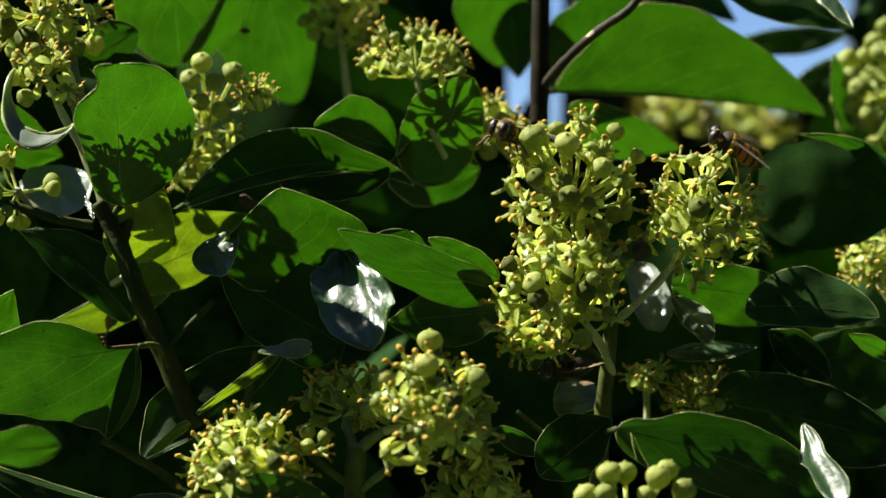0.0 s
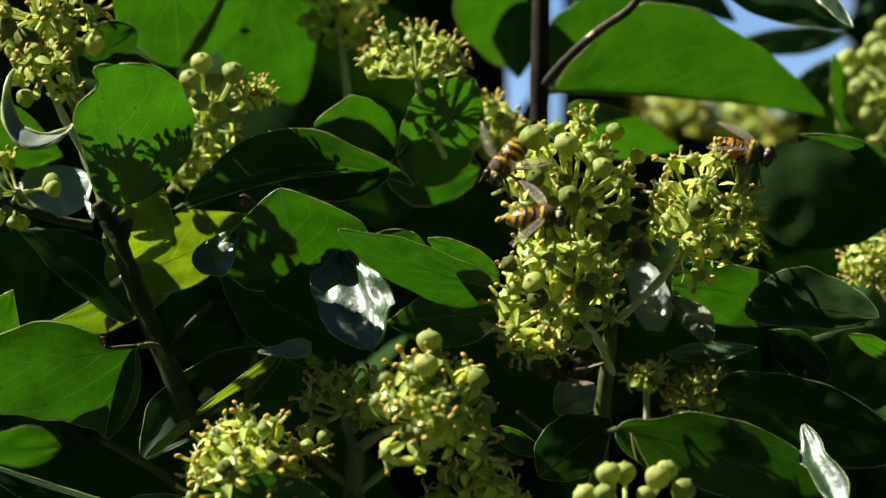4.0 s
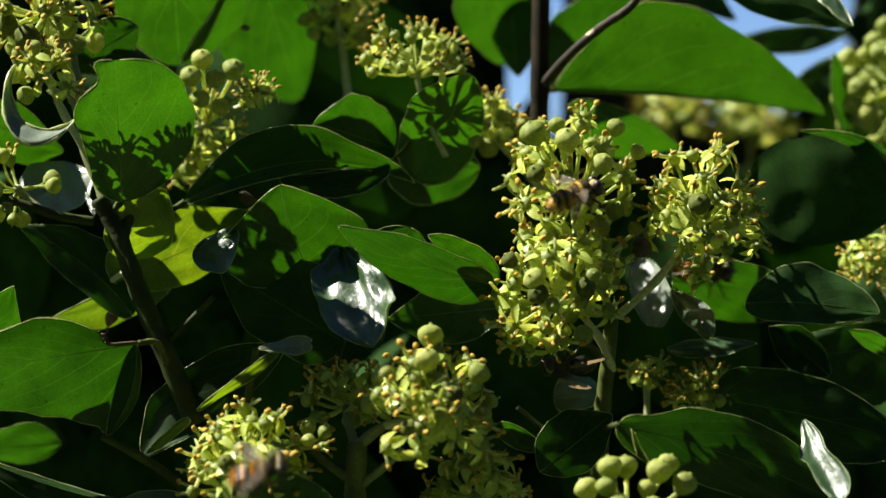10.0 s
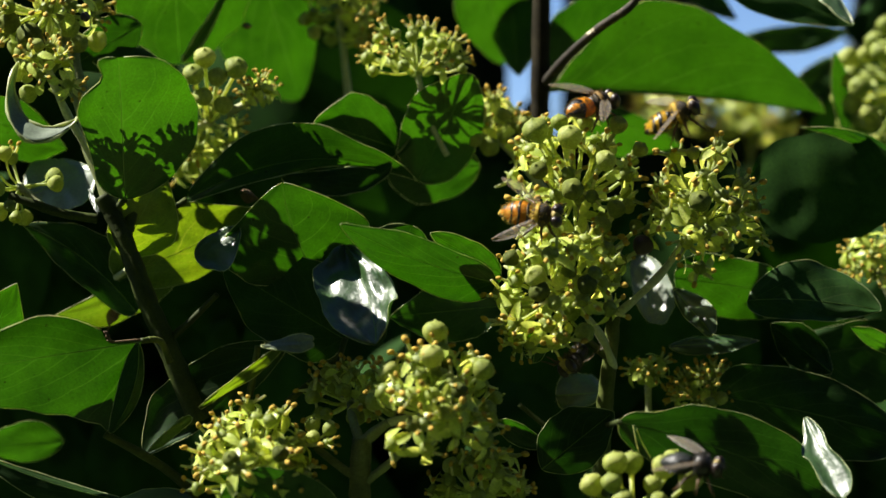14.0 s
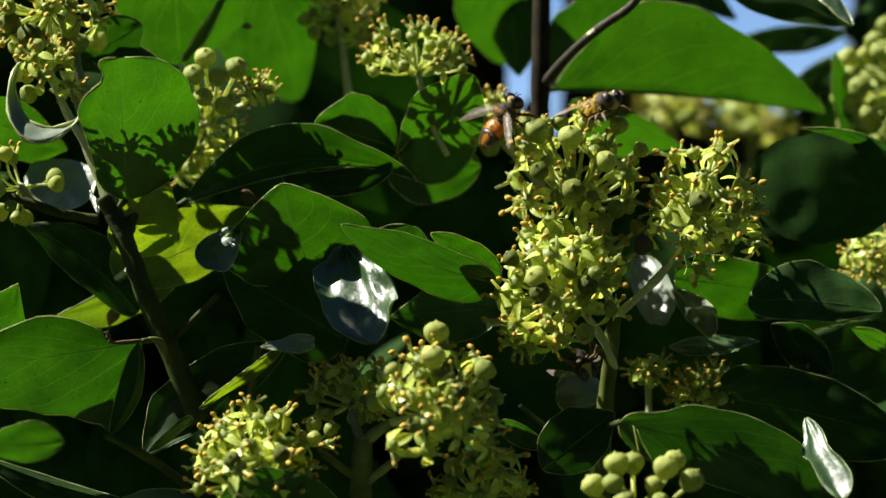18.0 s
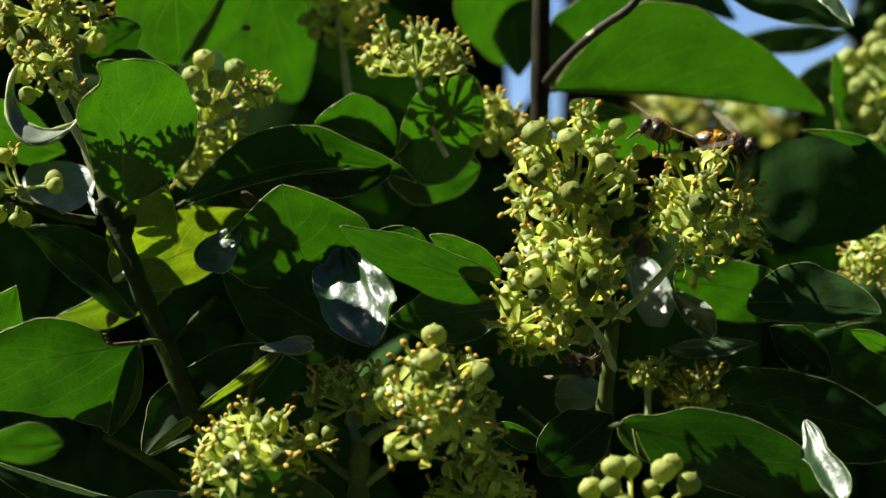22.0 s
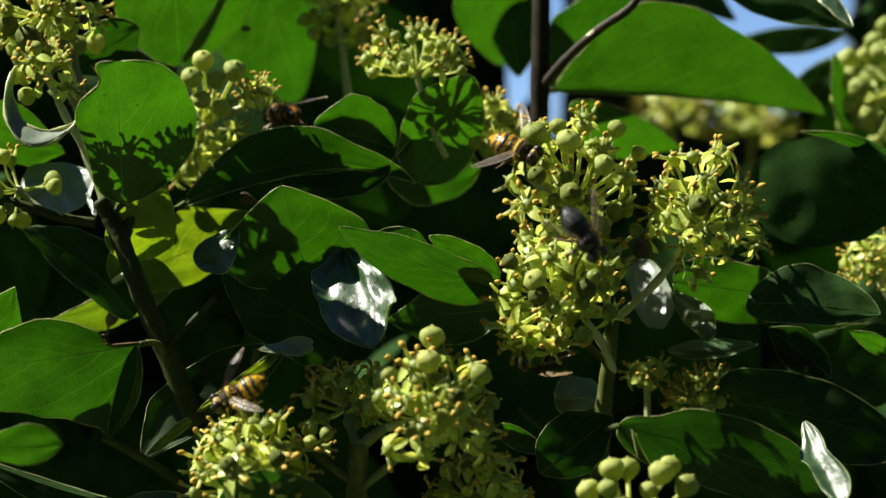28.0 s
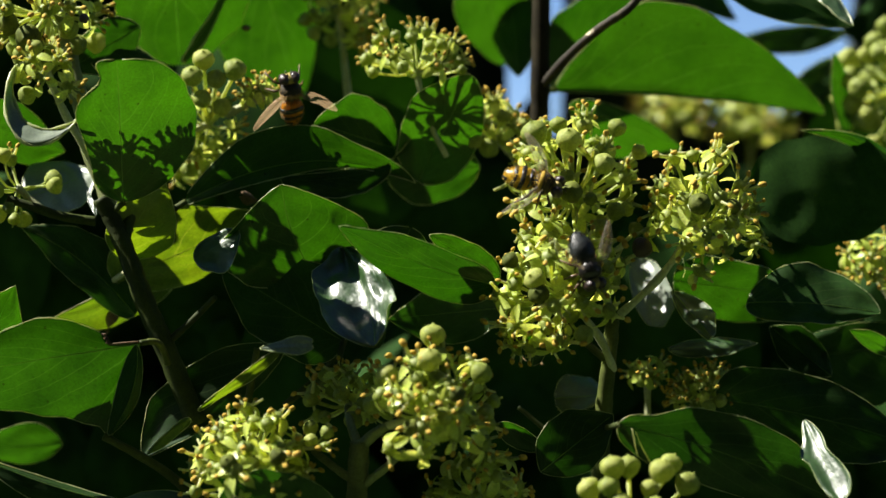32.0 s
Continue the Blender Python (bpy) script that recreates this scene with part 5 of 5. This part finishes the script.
    fly(BEE_H, [
        (0, 1740, 160, -70, (-1, 0, 0), BACK), (12.7, 1740, 220, -70, (-1, 0, 0), BACK), (13.0, 1424, 238, -70, (-0.9, 0.1, -0.3), BACK), (13.5, 1290, 150, -70, (-0.95, 0, -0.2), BACK), (13.8, 1120, 160, -60, (-0.9, 0.1, 0), BACK),
        (14.0, 1045, 184, -50, (0.75, -0.15, 0.5), (0, -0.8, -0.5)), (15.6, 1045, 186, -50, (0.75, -0.15, 0.5), (0, -0.8, -0.5)), (16.3, 990, 120, -50, (0.9, 0, 0), BACK), (16.5, 1030, 112, -50, (0.95, 0.1, 0), BACK),
        (16.8, 1180, -120, -50, (0.5, -0.5, 0), BACK), (17.2, 900, -60, -50, (-0.6, 0.5, 0), BACK), (17.5, 935, 165, -50, (0.6, -0.1, 0.7), BACK), (17.8, 895, 195, -60, (0.6, -0.5, 0.3), (-0.5, -0.5, -0.6)),
        (18.0, 882, 216, -60, (0.6, -0.75, 0.1), (-0.6, -0.4, -0.6)), (18.25, 900, 200, -60, (0.65, -0.6, 0.1), (-0.6, -0.4, -0.6)), (18.5, 924, 188, -60, (0.85, -0.5, 0), (-0.4, -0.7, -0.5)), (18.8, 990, 20, -60, (0.6, -0.6, 0), BACK),
        (19.0, 1060, -140, -60, (0.8, -0.2, 0), BACK), (19.7, 1330, -100, -60, (-0.2, 0.6, -0.4), BACK), (20.0, 1268, 172, -60, (0.1, 0.3, -0.9), BACK), (20.25, 1262, 230, -60, (0.6, 0.2, -0.6), BACK),
        (20.5, 1264, 246, -60, (0.85, 0.25, -0.3), BACK), (21.0, 1277, 248, -60, (0.92, 0.28, -0.2), BACK), (21.3, 1280, 248, -60, (0.92, 0.28, -0.2), BACK), (22.0, 1282, 248, -60, (0.9, 0.3, -0.1), BACK), (22.2, 1320, 180, -60, (0.6, -0.4, 0), BACK),
        (22.5, 1480, -150, -60, (0.8, -0.4, 0), BACK), (22.8, 1330, 200, -60, (0.6, 0.7, 0), SHOW), (23.0, 1428, 335, -70, (0.65, 0.75, 0), SHOW), (23.2, 1560, 480, -70, (0.7, 0.6, 0), BACK), (23.5, 1760, 560, -70, (0.8, 0.4, 0), BACK), (32, 1760, 560, -70, (0.8, 0.4, 0), BACK)])
    fly(BEE_O, [
        (0, 1300, -180, -90, (-0.8, 0.3, 0), BACK), (5.2, 1250, -120, -90, (-0.8, 0.4, 0), BACK), (5.5, 930, 226, -120, (-0.98, 0, 0), BACK), (5.8, 700, 560, -360, (-0.3, 0.8, 0), BACK), (6.0, 592, 806, -370, (0.97, 0.05, 0), BACK),
        (6.25, 420, 560, -220, (-0.4, -0.8, 0), BACK), (6.5, 240, 282, -200, (-0.8, -0.5, 0), BACK), (6.8, -150, 200, -200, (-0.8, 0.2, 0), BACK), (7.1, -120, 620, -230, (0.6, 0.4, 0), BACK), (7.3, 350, 660, -380, (0.9, 0, 0), BACK),
        (7.5, 698, 612, -380, (0.9, -0.2, -0.3), BACK), (7.75, 640, 470, -300, (-0.7, -0.4, -0.4), BACK), (8.0, 575, 338, -200, (-0.9, -0.2, -0.2), BACK), (8.25, 300, 60, -190, (-0.8, -0.4, 0), BACK), (8.4, 120, -130, -190, (-0.3, -0.3, 0.5), BACK),
        (8.75, 120, 200, -190, (0.5, 0.6, 0), BACK), (9.0, 342, 487, -200, (0.9, -0.2, 0), BACK), (9.25, 500, 400, -200, (0.9, -0.1, 0), BACK), (9.5, 602, 377, -200, (0.9, 0.2, 0), BACK), (9.75, 560, 620, -370, (-0.3, 0.8, 0), BACK),
        (10.0, 450, 836, -390, (0.9, -0.2, 0), BACK), (10.25, 560, 1040, -390, (0.9, 0.2, 0), BACK), (11.0, 1000, 980, -220, (-0.8, 0.1, 0), BACK),
        (11.3, 640, 800, -390, (-0.6, -0.6, 0), BACK), (11.5, 549, 634, -390, (-0.7, -0.3, 0), BACK), (11.75, 850, 760, -400, (0.8, 0.4, 0), BACK), (12.0, 1115, 836, -440, (0.6, -0.5, 0), BACK), (12.25, 900, 860, -400, (-0.8, 0, 0.3), BACK),
        (12.5, 668, 790, -390, (-0.95, 0, 0), BACK), (12.75, 710, 850, -390, (0.2, 0.3, 0.8), BACK), (13.0, 768, 870, -390, (0.97, -0.05, 0), BACK), (13.3, 900, 1020, -390, (0.5, 0.5, 0), BACK), (14.9, 200, 1040, -390, (-0.8, 0.1, 0), BACK), (15.3, -260, 700, -200, (-0.5, -0.7, 0), BACK), (15.7, -260, -200, 0, (0.3, -0.8, 0), BACK),
        (16.0, 300, -150, 20, (0.5, 0.5, 0), BACK), (16.5, 506, 116, 20, (0.95, 0.1, 0), BACK), (16.8, 640, -140, 20, (0.5, -0.5, 0), BACK), (27.4, 560, -140, 40, (0, 0.6, 0.6), BACK), (28.0, 500, 200, 100, (-0.45, 0.1, 0.85), BACK), (29.2, 502, 198, 95, (-0.45, 0.05, 0.85), BACK), (29.6, 508, 196, 60, (-0.8, -0.45, 0.3), BACK), (30.0, 508, 190, 10, (-0.4, -0.7, -0.5), BACK), (31.0, 514, 182, 10, (-0.1, -0.85, -0.4), (0.2, -0.2, -0.9)), (32.0, 516, 180, 10, (-0.1, -0.85, -0.4), (0.2, -0.2, -0.9))])
    fly(FLY_K, [
        (0, 1500, 1000, -240, (-0.5, -0.8, 0), BACK), (12.6, 1500, 980, -240, (-0.5, -0.8, 0), BACK), (13.0, 1212, 818, -400, (0.9, 0.15, -0.2), BACK), (13.6, 1210, 816, -400, (0.9, 0.15, -0.2), BACK), (14.5, 1240, 826, -400, (0.9, 0.2, -0.2), BACK),
        (15.2, 1180, 760, -360, (-0.7, -0.6, 0), BACK), (15.7, 1120, 1000, -330, (-0.6, 0.7, 0), BACK), (20, -200, 900, -260, (-0.7, -0.5, 0), BACK), (23.05, -180, 640, -240, (0.6, -0.4, -0.4), BACK), (23.25, 330, 600, -240, (0.9, -0.2, -0.1), BACK),
        (23.4, 718, 550, -220, (0.8, -0.4, -0.1), BACK), (23.5, 830, 455, -200, (0.7, -0.6, -0.4), BACK), (23.6, 933, 366, -225, (0.3, -0.2, -0.9), BACK), (23.75, 955, 374, -225, (-0.85, 0.1, -0.4), BACK), (24.2, 952, 374, -225, (-0.92, 0.1, -0.2), BACK), (24.6, 933, 376, -225, (-0.9, 0.15, -0.2), BACK), (25.5, 926, 374, -225, (-0.9, 0.15, -0.2), BACK), (27.2, 985, 366, -225, (0.95, 0.1, 0), (0, -0.8, -0.6)),
        (27.6, 990, 364, -180, (0.95, 0.1, 0), (0, -0.8, -0.6)), (28.0, 1030, 410, -225, (0.5, 0.8, 0), (0.3, -0.3, -0.9)), (28.5, 1033, 448, -225, (0.25, 0.95, -0.1), (0.3, -0.3, -0.9)), (30.5, 1033, 446, -225, (0.25, 0.95, -0.1), (0.3, -0.3, -0.9)),
        (32.0, 1038, 458, -225, (0.3, 0.93, -0.1), (0.3, -0.3, -0.9))])
    under = (0.1, 0.9, -0.4)
    fly(FLY_D, [
        (0, 1012, 655, -30, (-0.95, 0.02, -0.2), under), (9.5, 1014, 655, -30, (-0.95, 0.02, -0.2), under), (11.5, 1010, 632, -30, (-0.6, -0.7, -0.2), (0.7, 0.5, -0.5)), (13.2, 1010, 630, -30, (-0.6, -0.7, -0.2), (0.7, 0.5, -0.5)),
        (14.0, 1020, 636, -30, (-0.4, 0.3, -0.85), (0.5, 0.8, -0.1)), (16.5, 1028, 645, -40, (0.25, 0.25, -0.9), (0.3, 0.9, 0.2)), (21.5, 1028, 647, -40, (0.3, 0.2, -0.9), (0.3, 0.9, 0.2)), (23.0, 1026, 650, -40, (0.7, -0.5, -0.45), under),
        (24.0, 1030, 640, -40, (0.5, -0.85, -0.1), (0.5, 0.5, -0.7)), (25.0, 1034, 655, -40, (-0.2, -0.95, -0.2), (0.6, 0.1, -0.8)), (25.5, 1032, 655, -40, (-0.3, -0.9, -0.2), (0.6, 0.2, -0.8)),
        (27.5, 975, 640, -30, (-0.95, 0.1, -0.15), under), (28.5, 968, 640, -30, (-0.95, 0.1, -0.15), under), (30, 955, 640, -30, (-0.95, 0.05, -0.15), under), (31, 950, 625, -30, (-0.9, -0.2, -0.25), under), (32, 945, 610, -40, (-0.85, -0.25, -0.4), under)])


motions()
